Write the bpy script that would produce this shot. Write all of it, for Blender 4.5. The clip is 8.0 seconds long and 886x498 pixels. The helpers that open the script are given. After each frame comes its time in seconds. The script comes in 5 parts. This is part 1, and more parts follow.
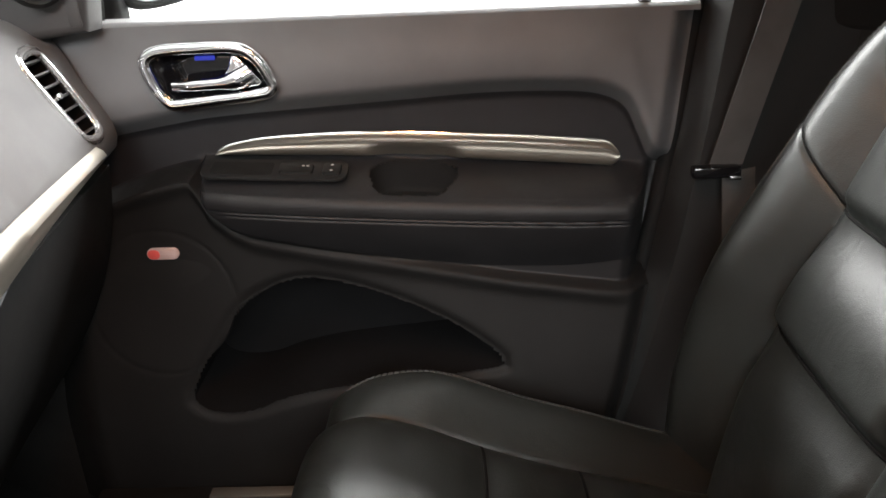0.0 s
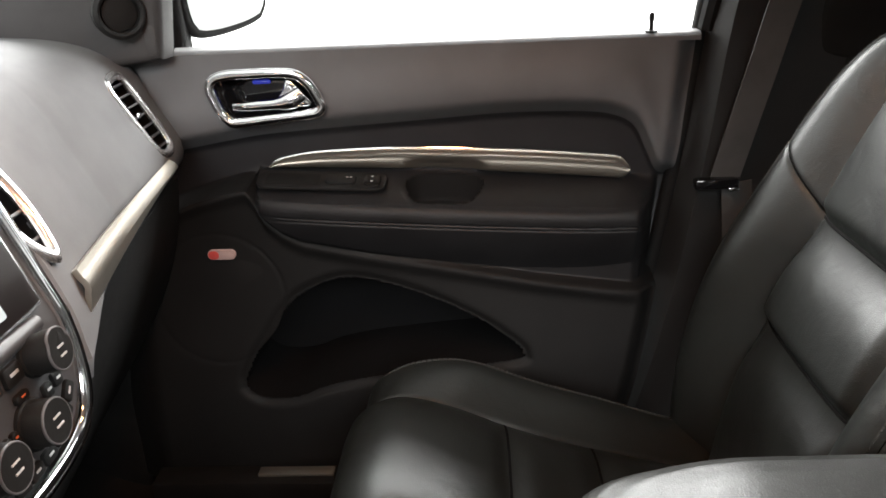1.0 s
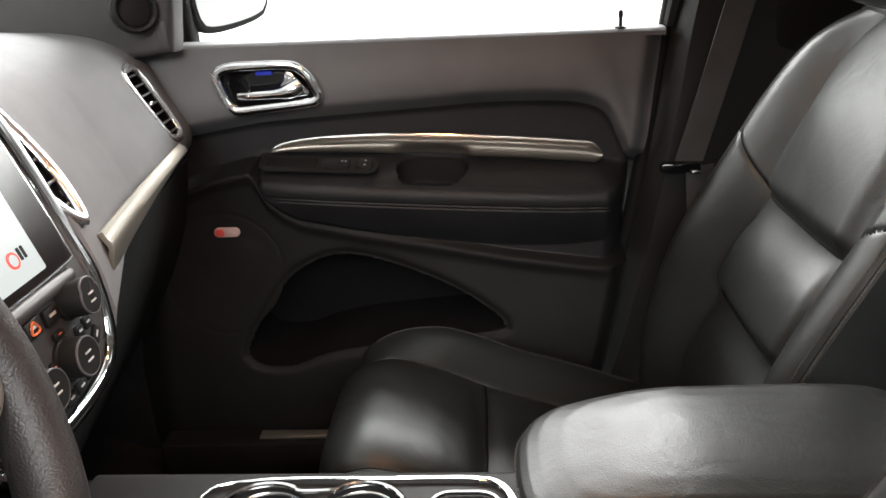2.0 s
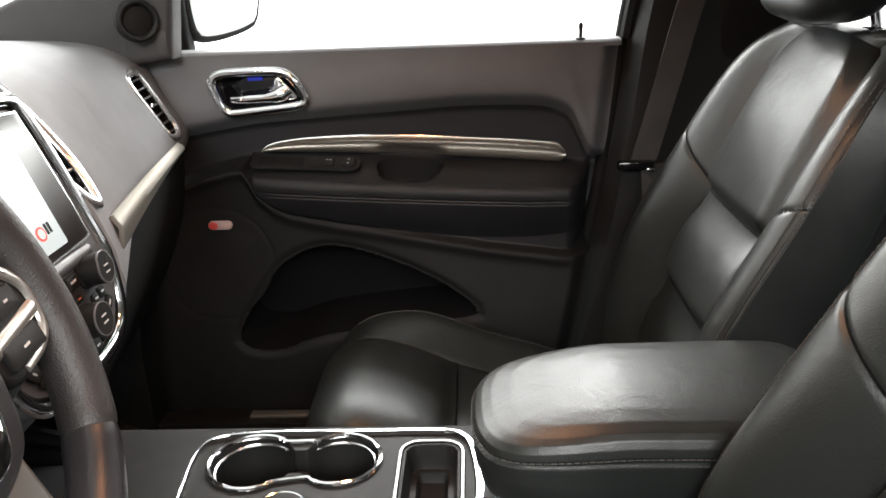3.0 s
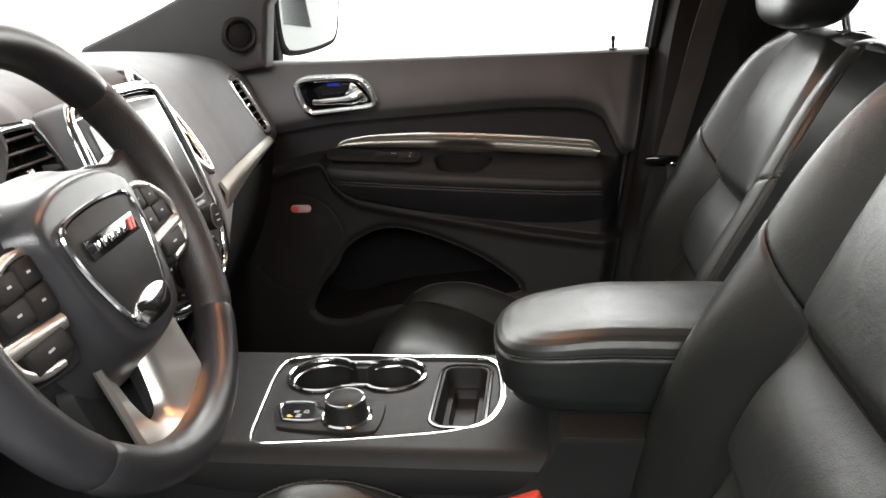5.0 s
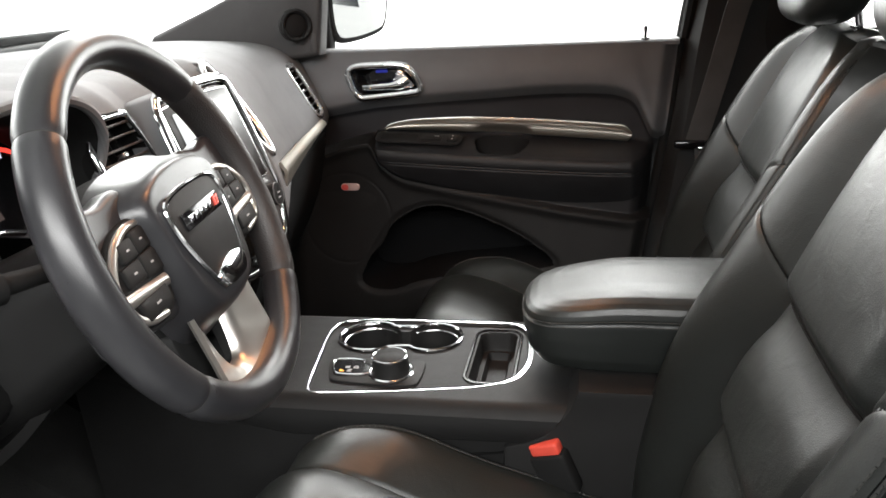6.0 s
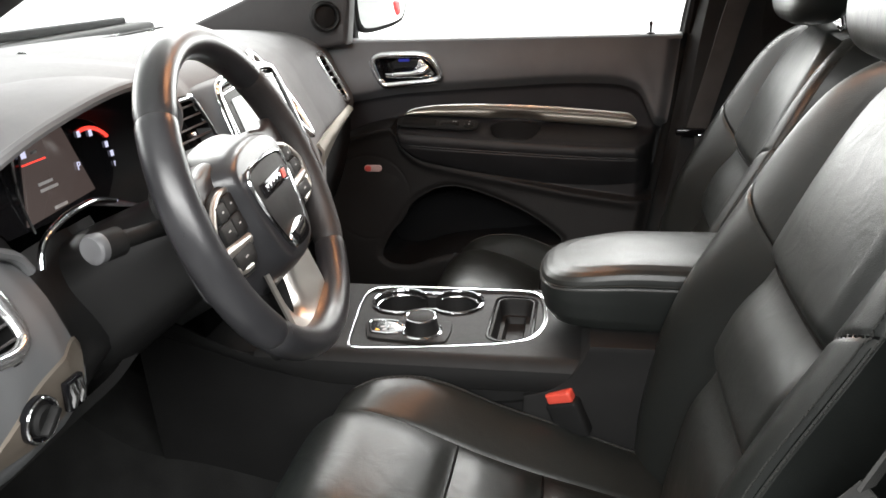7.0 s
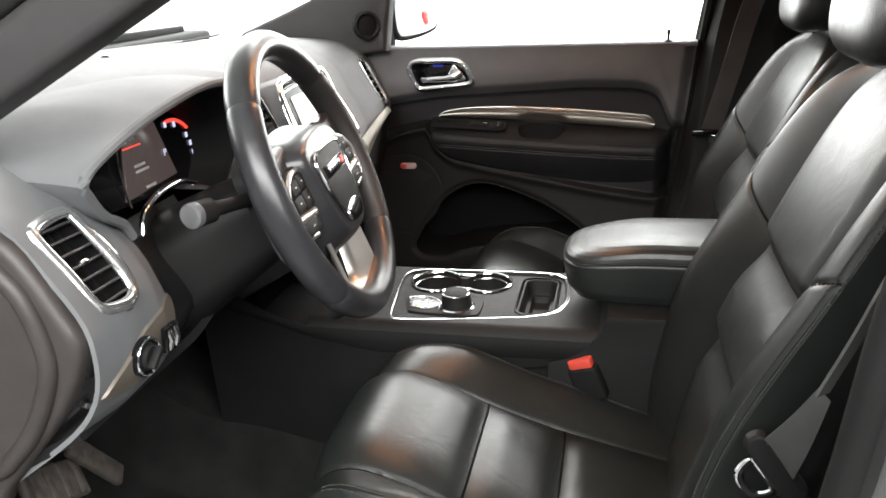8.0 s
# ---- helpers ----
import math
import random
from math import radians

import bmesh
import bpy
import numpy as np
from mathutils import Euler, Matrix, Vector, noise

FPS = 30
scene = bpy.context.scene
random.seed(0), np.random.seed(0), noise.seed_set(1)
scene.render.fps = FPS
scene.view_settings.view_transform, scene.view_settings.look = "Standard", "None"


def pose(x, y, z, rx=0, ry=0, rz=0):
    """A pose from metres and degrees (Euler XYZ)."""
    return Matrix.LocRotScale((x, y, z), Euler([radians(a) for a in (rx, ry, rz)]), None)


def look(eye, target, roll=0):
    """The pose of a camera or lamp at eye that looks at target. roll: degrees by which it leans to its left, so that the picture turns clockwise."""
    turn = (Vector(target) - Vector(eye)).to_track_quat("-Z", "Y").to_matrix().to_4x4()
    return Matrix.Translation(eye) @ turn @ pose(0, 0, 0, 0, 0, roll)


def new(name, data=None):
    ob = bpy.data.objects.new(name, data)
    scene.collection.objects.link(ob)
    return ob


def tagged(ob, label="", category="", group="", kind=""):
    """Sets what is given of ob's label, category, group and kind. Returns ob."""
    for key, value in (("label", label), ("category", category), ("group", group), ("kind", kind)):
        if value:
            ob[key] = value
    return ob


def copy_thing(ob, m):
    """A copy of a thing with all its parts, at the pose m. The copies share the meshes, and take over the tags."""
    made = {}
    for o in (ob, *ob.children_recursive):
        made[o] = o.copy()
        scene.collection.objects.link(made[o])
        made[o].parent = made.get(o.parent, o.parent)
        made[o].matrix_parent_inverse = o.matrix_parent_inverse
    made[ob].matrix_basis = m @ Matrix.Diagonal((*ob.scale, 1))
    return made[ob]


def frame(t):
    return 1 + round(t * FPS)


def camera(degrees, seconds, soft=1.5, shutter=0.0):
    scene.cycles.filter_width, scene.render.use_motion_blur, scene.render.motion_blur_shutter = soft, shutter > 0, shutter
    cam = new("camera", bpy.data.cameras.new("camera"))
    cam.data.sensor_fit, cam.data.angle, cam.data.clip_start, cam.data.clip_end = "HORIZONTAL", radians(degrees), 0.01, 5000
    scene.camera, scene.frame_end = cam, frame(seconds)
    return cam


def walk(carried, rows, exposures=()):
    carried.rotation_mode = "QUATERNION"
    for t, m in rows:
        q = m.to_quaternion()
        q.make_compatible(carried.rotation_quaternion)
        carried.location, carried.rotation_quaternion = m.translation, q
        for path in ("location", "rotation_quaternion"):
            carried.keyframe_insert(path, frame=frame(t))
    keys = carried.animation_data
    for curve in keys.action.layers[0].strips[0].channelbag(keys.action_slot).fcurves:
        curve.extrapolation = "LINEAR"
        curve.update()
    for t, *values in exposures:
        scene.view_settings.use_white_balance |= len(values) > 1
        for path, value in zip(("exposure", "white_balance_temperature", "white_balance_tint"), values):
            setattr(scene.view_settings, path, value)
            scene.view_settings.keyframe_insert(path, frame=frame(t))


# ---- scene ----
cam = camera(59.0, 8.0, soft=1.6)
PATH = [
    (0, (0.007, -0.316, 1.319), (-0.054, 1.527, 0.546), -2.5),
    (0.5, (0.005, -0.385, 1.333), (-0.09, 1.47, 0.592), -2.7),
    (1, (-0.002, -0.446, 1.351), (-0.112, 1.411, 0.618), -2.7),
    (1.5, (0.012, -0.5, 1.352), (-0.116, 1.354, 0.614), -2.8),
    (3, (0.057, -0.682, 1.364), (-0.029, 1.186, 0.656), -2.3),
    (3.5, (0.069, -0.741, 1.354), (-0.028, 1.137, 0.672), -2.1),
    (4, (0.082, -0.804, 1.343), (-0.046, 1.088, 0.708), -2.1),
    (4.5, (0.095, -0.861, 1.34), (-0.092, 1.03, 0.715), -2.4),
    (6, (0.141, -1.034, 1.384), (-0.23, 0.809, 0.703), -3.2),
    (6.5, (0.142, -1.094, 1.401), (-0.237, 0.739, 0.697), -2.8),
    (7, (0.121, -1.178, 1.412), (-0.243, 0.655, 0.699), -2.5),
    (7.5, (0.118, -1.262, 1.421), (-0.249, 0.573, 0.715), -2.4),
    (8, (0.131, -1.333, 1.42), (-0.291, 0.497, 0.733), -2.6),
]
walk(cam, [(t, look(eye, target, roll)) for t, eye, target, roll in PATH], exposures=[(0.0, 0.65), (0.5, 0.48), (1.2, 0.2), (2.0, 0.12), (3.3, 0.17), (4.0, 0.05), (4.6, -0.12), (6.0, -0.06), (8.0, 0.05)])

# ---------------------------------------------------------------- world and lamps
scene.view_settings.exposure = 0.0
world = bpy.data.worlds.new("hall_air")
scene.world = world
world.use_nodes = True
world.node_tree.nodes["Background"].inputs[0].default_value = (0.9, 0.95, 1.0, 1)
world.node_tree.nodes["Background"].inputs[1].default_value = 0.05


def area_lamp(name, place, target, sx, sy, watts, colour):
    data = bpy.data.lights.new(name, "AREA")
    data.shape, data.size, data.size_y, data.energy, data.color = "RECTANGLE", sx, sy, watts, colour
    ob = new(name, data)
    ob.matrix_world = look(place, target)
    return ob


# unseen fill lamps added round the car, and its own warm map lamps overhead
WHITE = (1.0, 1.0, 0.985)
area_lamp("hall_fill_lamp", (-0.2, 3.5, 3.4), (-0.2, 3.7, 0), 8.5, 1.6, 1500, WHITE)
area_lamp("hall_fill_lamp", (0.7, -3.0, 2.7), (-0.2, -0.4, 1.0), 4.5, 1.0, 340, WHITE)
# no window here: two lamps added to light the seats and passenger side
area_lamp("wall_fill_lamp", (-0.2, 6.3, 1.9), (-0.2, 0.0, 1.3), 9.0, 2.2, 520, WHITE)
area_lamp("wall_fill_lamp", (-6.3, 1.2, 2.6), (0.4, -0.2, 1.1), 6.0, 1.8, 320, WHITE)
area_lamp("map_lamp", (-0.06, -0.15, 1.645), (-0.06, -0.15, 0), 0.10, 0.07, 1.5, (1.0, 0.40, 0.15))
area_lamp("map_lamp", (-0.06, 0.15, 1.645), (-0.06, 0.15, 0), 0.10, 0.07, 1.5, (1.0, 0.40, 0.15))


# ---------------------------------------------------------------- materials
def nodes_of(name):
    m = bpy.data.materials.new(name)
    m.use_nodes = True
    n = m.node_tree.nodes
    return m, n, m.node_tree.links, n["Principled BSDF"]


def surface(name, colour, rough, metal=0.0, grain=0.0, grain_size=900.0, stain=0.18, stain_size=14.0, spec=0.5, wear=0.1, cells=False, coat=0.0, crease=0.0):
    """A plain finish with fine grain relief, broad tone variation and uneven gloss."""
    m, n, l, b = nodes_of(name)
    geo = n.new("ShaderNodeTexCoord")
    broad = n.new("ShaderNodeTexNoise")
    broad.inputs["Scale"].default_value, broad.inputs["Detail"].default_value = stain_size, 5
    l.new(geo.outputs["Object"], broad.inputs["Vector"])
    ramp = n.new("ShaderNodeMapRange")
    ramp.inputs["From Min"].default_value, ramp.inputs["From Max"].default_value = 0.3, 0.7
    ramp.inputs["To Min"].default_value, ramp.inputs["To Max"].default_value = 1 - stain, 1 + stain
    l.new(broad.outputs["Fac"], ramp.inputs["Value"])
    tone = n.new("ShaderNodeMix")
    tone.data_type, tone.blend_type = "RGBA", "MULTIPLY"
    tone.inputs["Factor"].default_value = 1.0
    tone.inputs[6].default_value = (*colour, 1)
    l.new(ramp.outputs["Result"], tone.inputs[7])
    l.new(tone.outputs[2], b.inputs["Base Color"])
    gloss = n.new("ShaderNodeMapRange")
    gloss.inputs["To Min"].default_value, gloss.inputs["To Max"].default_value = max(0.02, rough * (1 - wear)), min(1, rough * (1 + wear))
    fine = n.new("ShaderNodeTexNoise")
    fine.inputs["Scale"].default_value, fine.inputs["Detail"].default_value = stain_size * 5, 4
    l.new(geo.outputs["Object"], fine.inputs["Vector"])
    l.new(fine.outputs["Fac"], gloss.inputs["Value"])
    l.new(gloss.outputs["Result"], b.inputs["Roughness"])
    b.inputs["Metallic"].default_value, b.inputs["Specular IOR Level"].default_value = metal, spec
    b.inputs["Coat Weight"].default_value = coat
    if grain:
        if cells:
            tex = n.new("ShaderNodeTexVoronoi")
            tex.feature = "DISTANCE_TO_EDGE"
            out = tex.outputs["Distance"]
        else:
            tex = n.new("ShaderNodeTexNoise")
            tex.inputs["Detail"].default_value = 3
            out = tex.outputs["Fac"]
        tex.inputs["Scale"].default_value = grain_size
        l.new(geo.outputs["Object"], tex.inputs["Vector"])
        bump = n.new("ShaderNodeBump")
        bump.inputs["Strength"].default_value, bump.inputs["Distance"].default_value = grain, 0.0006
        l.new(out, bump.inputs["Height"])
        l.new(bump.outputs["Normal"], b.inputs["Normal"])
        if crease:
            fold = n.new("ShaderNodeTexNoise")
            fold.inputs["Scale"].default_value, fold.inputs["Detail"].default_value, fold.inputs["Distortion"].default_value = 22, 4, 1.2
            l.new(geo.outputs["Object"], fold.inputs["Vector"])
            soft = n.new("ShaderNodeBump")
            soft.inputs["Strength"].default_value, soft.inputs["Distance"].default_value = crease, 0.004
            l.new(fold.outputs["Fac"], soft.inputs["Height"])
            l.new(soft.outputs["Normal"], bump.inputs["Normal"])
    return m


def glow(name, colour, strength, base=(0.02, 0.02, 0.02)):
    m, n, l, b = nodes_of(name)
    b.inputs["Base Color"].default_value = (*base, 1)
    b.inputs["Emission Color"].default_value = (*colour, 1)
    b.inputs["Emission Strength"].default_value = strength
    b.inputs["Roughness"].default_value = 0.2
    return m


def clear_glass(name, tint, rough=0.0):
    m, n, l, b = nodes_of(name)
    n.remove(b)
    mix, tr, gl = n.new("ShaderNodeMixShader"), n.new("ShaderNodeBsdfTransparent"), n.new("ShaderNodeBsdfGlossy")
    mix.inputs[0].default_value = 0.04
    tr.inputs["Color"].default_value = (*tint, 1)
    gl.inputs["Roughness"].default_value = rough
    l.new(tr.outputs[0], mix.inputs[1])
    l.new(gl.outputs[0], mix.inputs[2])
    l.new(mix.outputs[0], n["Material Output"].inputs["Surface"])
    return m


LEATHER = surface("black_leather", (0.0118, 0.0134, 0.0126), 0.365, spec=0.42, grain=0.35, grain_size=420, cells=True, stain=0.15, stain_size=9, wear=0.2, crease=0.20)
DOOR_PAD = surface("black_door_padding", (0.014, 0.014, 0.015), 0.50, spec=0.25, grain=0.4, grain_size=600, cells=True)
LEATHER_WHEEL = surface("worn_wheel_leather", (0.022, 0.022, 0.024), 0.31, grain=0.25, grain_size=600, cells=True, stain=0.2, wear=0.25)
LEATHER_PERF = surface("grainy_wheel_leather", (0.022, 0.020, 0.020), 0.5, grain=0.9, grain_size=330, cells=True)
THREAD = surface("grey_thread", (0.040, 0.040, 0.038), 0.8, spec=0.2)
THREAD_DARK = surface("black_piping", (0.003, 0.003, 0.003), 0.8, spec=0.08)
VINYL = surface("charcoal_vinyl", (0.096, 0.097, 0.101), 0.55, grain=0.5, grain_size=700, cells=True, stain=0.1)
# recess vinyl darkened to put in the shade under the upper panel's overhang
VINYL_SHADE = surface("shade_dark_vinyl", (0.014, 0.014, 0.016), 0.58, spec=0.28, grain=0.5, grain_size=700, cells=True, stain=0.1)
PLASTIC_LOW = surface("dark_moulded_plastic", (0.0095, 0.0095, 0.0095), 0.58, spec=0.16, grain=0.5, grain_size=800, stain=0.12)
PLASTIC = surface("black_satin_plastic", (0.012, 0.012, 0.012), 0.55, spec=0.15, grain=0.3, grain_size=1000)
DASH = surface("soft_dash_skin", (0.140, 0.143, 0.147), 0.6, spec=0.1, grain=0.55, grain_size=620, cells=True, stain=0.08)
DASH_LOW = surface("dash_lower_plastic", (0.034, 0.029, 0.027), 0.5, grain=0.4, grain_size=900)
STACK_GREY = surface("dark_grey_stack_plastic", (0.045, 0.044, 0.046), 0.42, grain=0.2, grain_size=900, stain=0.08)
SCREEN_FRAME = surface("brown_black_screen_frame", (0.012, 0.010, 0.010), 0.30, spec=0.4, stain=0.06)
PIANO = surface("gloss_black", (0.006, 0.006, 0.007), 0.10, stain=0.05, wear=0.3)
CHROME = surface("chrome", (0.80, 0.80, 0.82), 0.10, metal=1.0, stain=0.05, wear=0.4)
CHROME_DULL = surface("satin_chrome", (0.62, 0.62, 0.62), 0.24, metal=1.0, stain=0.08, wear=0.3)
SILVER = surface("warm_silver_trim", (0.52, 0.49, 0.43), 0.33, metal=0.9, grain=0.1, grain_size=1500, stain=0.06)
SILVER_DARK = surface("bronze_grey_trim", (0.15, 0.128, 0.105), 0.40, metal=0.25, grain=0.1, grain_size=1500, stain=0.06)
SPOKE = surface("silver_spoke_paint", (0.50, 0.48, 0.45), 0.30, metal=0.85, stain=0.06)
BRIGHT_TRIM = surface("bright_silver_trim", (0.82, 0.82, 0.83), 0.20, metal=0.9, stain=0.05)
SEAL = surface("grey_door_seal", (0.045, 0.047, 0.045), 0.4, grain=0.2)
COLUMN_BLACK = surface("black_column_plastic", (0.010, 0.010, 0.010), 0.45, spec=0.16, stain=0.1)
RUBBER = surface("black_rubber", (0.010, 0.010, 0.010), 0.7, spec=0.12, stain=0.1)
# pocket is the panel's plastic; its inner shade is put into this colour
POCKET_SHADE = surface("pocket_shade_black", (0.008, 0.008, 0.0085), 0.95, spec=0.05, stain=0.1)
CARPET = surface("black_carpet", (0.012, 0.012, 0.0118), 0.95, spec=0.1, grain=1.0, grain_size=420, stain=0.3)
PILLAR = surface("charcoal_pillar_trim", (0.030, 0.0285, 0.029), 0.6, grain=0.4, grain_size=900, stain=0.1)
BPILLAR = surface("grey_pillar_trim", (0.014, 0.014, 0.014), 0.5, spec=0.3, grain=0.3, grain_size=900, stain=0.1)
HEADLINER = surface("grey_headliner", (0.30, 0.30, 0.29), 0.95, grain=0.6, grain_size=800)
WEBBING = surface("black_belt_webbing", (0.055, 0.055, 0.054), 0.75, grain=0.7, grain_size=900)
BODY = surface("dark_body_paint", (0.012, 0.012, 0.013), 0.25, coat=0.6)
RED_BUTTON = surface("red_buckle_button", (0.62, 0.07, 0.045), 0.4)
LAMP_RED = surface("red_reflector", (0.55, 0.08, 0.07), 0.3)
LAMP_CLEAR = surface("clear_lamp_lens", (0.42, 0.32, 0.31), 0.25)
KNOB_GREY = surface("grey_end_cap", (0.085, 0.085, 0.089), 0.5)
PEDAL = surface("worn_pedal_rubber", (0.05, 0.042, 0.036), 0.7, grain=0.8, grain_size=120, stain=0.5, stain_size=60)
WALL = surface("white_hall_paint", (0.82, 0.83, 0.82), 0.8, stain=0.03, stain_size=1.0)
WALL_LIGHT_CUT = surface("light_cutting_wall_paint", (0.10, 0.095, 0.09), 0.6, stain=0.3, stain_size=2.0)
FLOORMAT = surface("grey_epoxy_floor", (0.20, 0.20, 0.20), 0.35, stain=0.08, stain_size=1.5)
MIRROR = surface("mirror_silver", (0.93, 0.94, 0.94), 0.01, metal=1.0, stain=0.0, wear=0.0)
GLASS = clear_glass("clear_glass", (0.97, 0.98, 0.975))
LENS = clear_glass("cluster_lens", (0.9, 0.9, 0.9))
CAR_WHITE = surface("white_car_paint", (0.8, 0.8, 0.8), 0.2, coat=0.6, stain=0.02)
CAR_GLASS = surface("dark_car_glass", (0.02, 0.022, 0.025), 0.06)
TAIL_RED = surface("red_tail_lens", (0.5, 0.03, 0.03), 0.15)
SCREEN_LIT = glow("lit_display", (0.85, 0.9, 0.88), 0.8)
SCREEN_DIM = glow("dim_cluster_display", (0.30, 0.22, 0.20), 0.22)
RED_GLOW = glow("red_gauge_glow", (1.0, 0.06, 0.04), 1.6)
WHITE_GLOW = glow("white_gauge_glow", (0.75, 0.75, 1.0), 1.0)
AMBER_GLOW = glow("amber_glow", (1.0, 0.45, 0.05), 2.5)
BLUE_GLOW = glow("blue_cup_lamp", (0.05, 0.08, 1.0), 0.28)
ICON = surface("pale_print", (0.45, 0.45, 0.45), 0.6)
ICON_RED = surface("orange_red_print", (0.75, 0.16, 0.05), 0.5)
ICON_BLUE = surface("blue_print", (0.08, 0.2, 0.7), 0.5)
LAMP_LENS = glow("warm_lamp_lens", (1.0, 0.5, 0.22), 6.0, (0.8, 0.7, 0.6))
LED_PANEL = glow("ceiling_diffuser", (1.0, 1.0, 1.0), 4.0, (0.8, 0.8, 0.8))


# ---------------------------------------------------------------- mesh tools
def link_mesh(name, bm, material, smooth=True, angle=38):
    me = bpy.data.meshes.new(name)
    bm.to_mesh(me)
    bm.free()
    me.materials.append(material)
    if smooth:
        me.shade_smooth()
        me.set_sharp_from_angle(angle=radians(angle))
    return new(name, me)


def thing(name, label, category, place=(0, 0, 0), group="", kind=""):
    ob = new(name)
    ob.empty_display_size = 0.05
    ob.matrix_world = Matrix.Translation(place)
    return tagged(ob, label, category, group, kind)


def part(name, bm, material, parent, label="", m=None, smooth=True, angle=38):
    """Links a bmesh, given in the world's or m's coordinates, as one mesh under its thing or part."""
    ob = link_mesh(name, bm, material, smooth, angle)
    base = Vector((0, 0, 0))
    up = parent
    while up is not None:
        base += up.location
        up = up.parent
    ob.parent = parent
    ob.data.transform(Matrix.Translation(-base) @ (m or Matrix()))
    return tagged(ob, label)


def lone(name, bm, material, label, category, kind="", m=None, group="", smooth=True):
    ob = link_mesh(name, bm, material, smooth)
    if m:
        ob.data.transform(m)
    return tagged(ob, label, category, group, kind)


def grid(fn, nu, nv, close_u=False, flip=False):
    """A sheet from fn(u, v), both 0 to 1."""
    bm = bmesh.new()
    cols = nu if close_u else nu + 1
    rows = [[bm.verts.new(fn(i / nu, j / nv)) for i in range(cols)] for j in range(nv + 1)]
    for j in range(nv):
        for i in range(nu):
            k = (i + 1) % cols
            f = (rows[j][i], rows[j][k], rows[j + 1][k], rows[j + 1][i])
            bm.faces.new(f[::-1] if flip else f)
    return bm


def thicken(bm, depth):
    """Gives a sheet a back, depth behind it, and closed edges."""
    bm.normal_update()
    bmesh.ops.solidify(bm, geom=bm.faces[:], thickness=depth)
    return bm


def smooth_line(pts, n, closed=False):
    """n points along a Catmull-Rom curve through pts, evenly spread."""
    p = np.array(pts, float)
    k = len(p)
    ext = np.vstack([p[-1:], p, p[:2]]) if closed else np.vstack([2 * p[0] - p[1], p, 2 * p[-1] - p[-2]])
    segs = k if closed else k - 1
    out = []
    for s in range(segs):
        a, b, c, d = ext[s : s + 4]
        for t in np.linspace(0, 1, 16, endpoint=False):
            out.append(0.5 * (2 * b + (c - a) * t + (2 * a - 5 * b + 4 * c - d) * t * t + (3 * b - a - 3 * c + d) * t**3))
    if not closed:
        out.append(p[-1])
    out = np.array(out)
    if closed:
        out = np.vstack([out, out[:1]])
    run = np.r_[0, np.cumsum(np.linalg.norm(np.diff(out, axis=0), axis=1))]
    at = np.linspace(0, run[-1], n, endpoint=not closed)
    return np.stack([np.interp(at, run, out[:, i]) for i in range(p.shape[1])], 1)


def curve_fn(pts):
    """Smooth function y(x) through (x, y) points in order of x."""
    line = smooth_line(pts, 300)
    xs, ys = np.maximum.accumulate(line[:, 0] + np.arange(len(line)) * 1e-9), line[:, 1]
    return lambda x: float(np.interp(x, xs, ys))


def tube(pts, r, closed=False, sides=8, flat=1.0, up=(0, 0, 1), bm=None):
    """A rod of radius r along points; flat squeezes it along up."""
    bm = bm or bmesh.new()
    p = [Vector(q) for q in pts]
    n, rings = len(p), []
    for i in range(n):
        a = p[(i - 1) % n] if closed or i else p[0]
        b = p[(i + 1) % n] if closed or i < n - 1 else p[-1]
        d = (b - a).normalized()
        side = d.cross(Vector(up))
        side = side.normalized() if side.length > 1e-5 else Vector((0, 1, 0))
        top = side.cross(d).normalized()
        rr = r[i] if hasattr(r, "__len__") else r
        rings.append([bm.verts.new(p[i] + rr * (math.cos(t) * side + flat * math.sin(t) * top)) for t in (2 * math.pi * k / sides for k in range(sides))])
    for i in range(n if closed else n - 1):
        a, b = rings[i], rings[(i + 1) % n]
        for k in range(sides):
            bm.faces.new((a[k], a[(k + 1) % sides], b[(k + 1) % sides], b[k]))
    if not closed:
        bm.faces.new(rings[0][::-1])
        bm.faces.new(rings[-1])
    bmesh.ops.recalc_face_normals(bm, faces=bm.faces[:])
    return bm


def box(size, centre=(0, 0, 0), bevel=0.0, segs=2, bm=None):
    own = bmesh.new()
    bmesh.ops.create_cube(own, size=1.0, matrix=Matrix.Translation(centre) @ Matrix.Diagonal((*size, 1)))
    if bevel:
        bmesh.ops.bevel(own, geom=own.edges[:], offset=bevel, segments=segs, profile=0.5, affect="EDGES")
    if bm is None:
        return own
    me = bpy.data.meshes.new("tmp")
    own.to_mesh(me)
    own.free()
    bm.from_mesh(me)
    bpy.data.meshes.remove(me)
    return bm


def slab(outline, depth, bevel=0.0, segs=2):
    """A plate with this outline in x, y, rising from z = 0 to depth, its top edge rounded."""
    bm = bmesh.new()
    low = [bm.verts.new((x, y, 0)) for x, y in outline]
    face = bm.faces.new(low)
    bm.normal_update()
    if face.normal.z < 0:
        face.normal_flip()
    up = bmesh.ops.extrude_face_region(bm, geom=[face])
    top = [v for v in up["geom"] if isinstance(v, bmesh.types.BMVert)]
    bmesh.ops.translate(bm, vec=(0, 0, depth), verts=top)
    bmesh.ops.recalc_face_normals(bm, faces=bm.faces[:])
    if bevel:
        edges = [e for e in bm.edges if all(v.co.z > depth - 1e-6 for v in e.verts)]
        bmesh.ops.bevel(bm, geom=edges, offset=bevel, segments=segs, profile=0.5, affect="EDGES")
    return bm


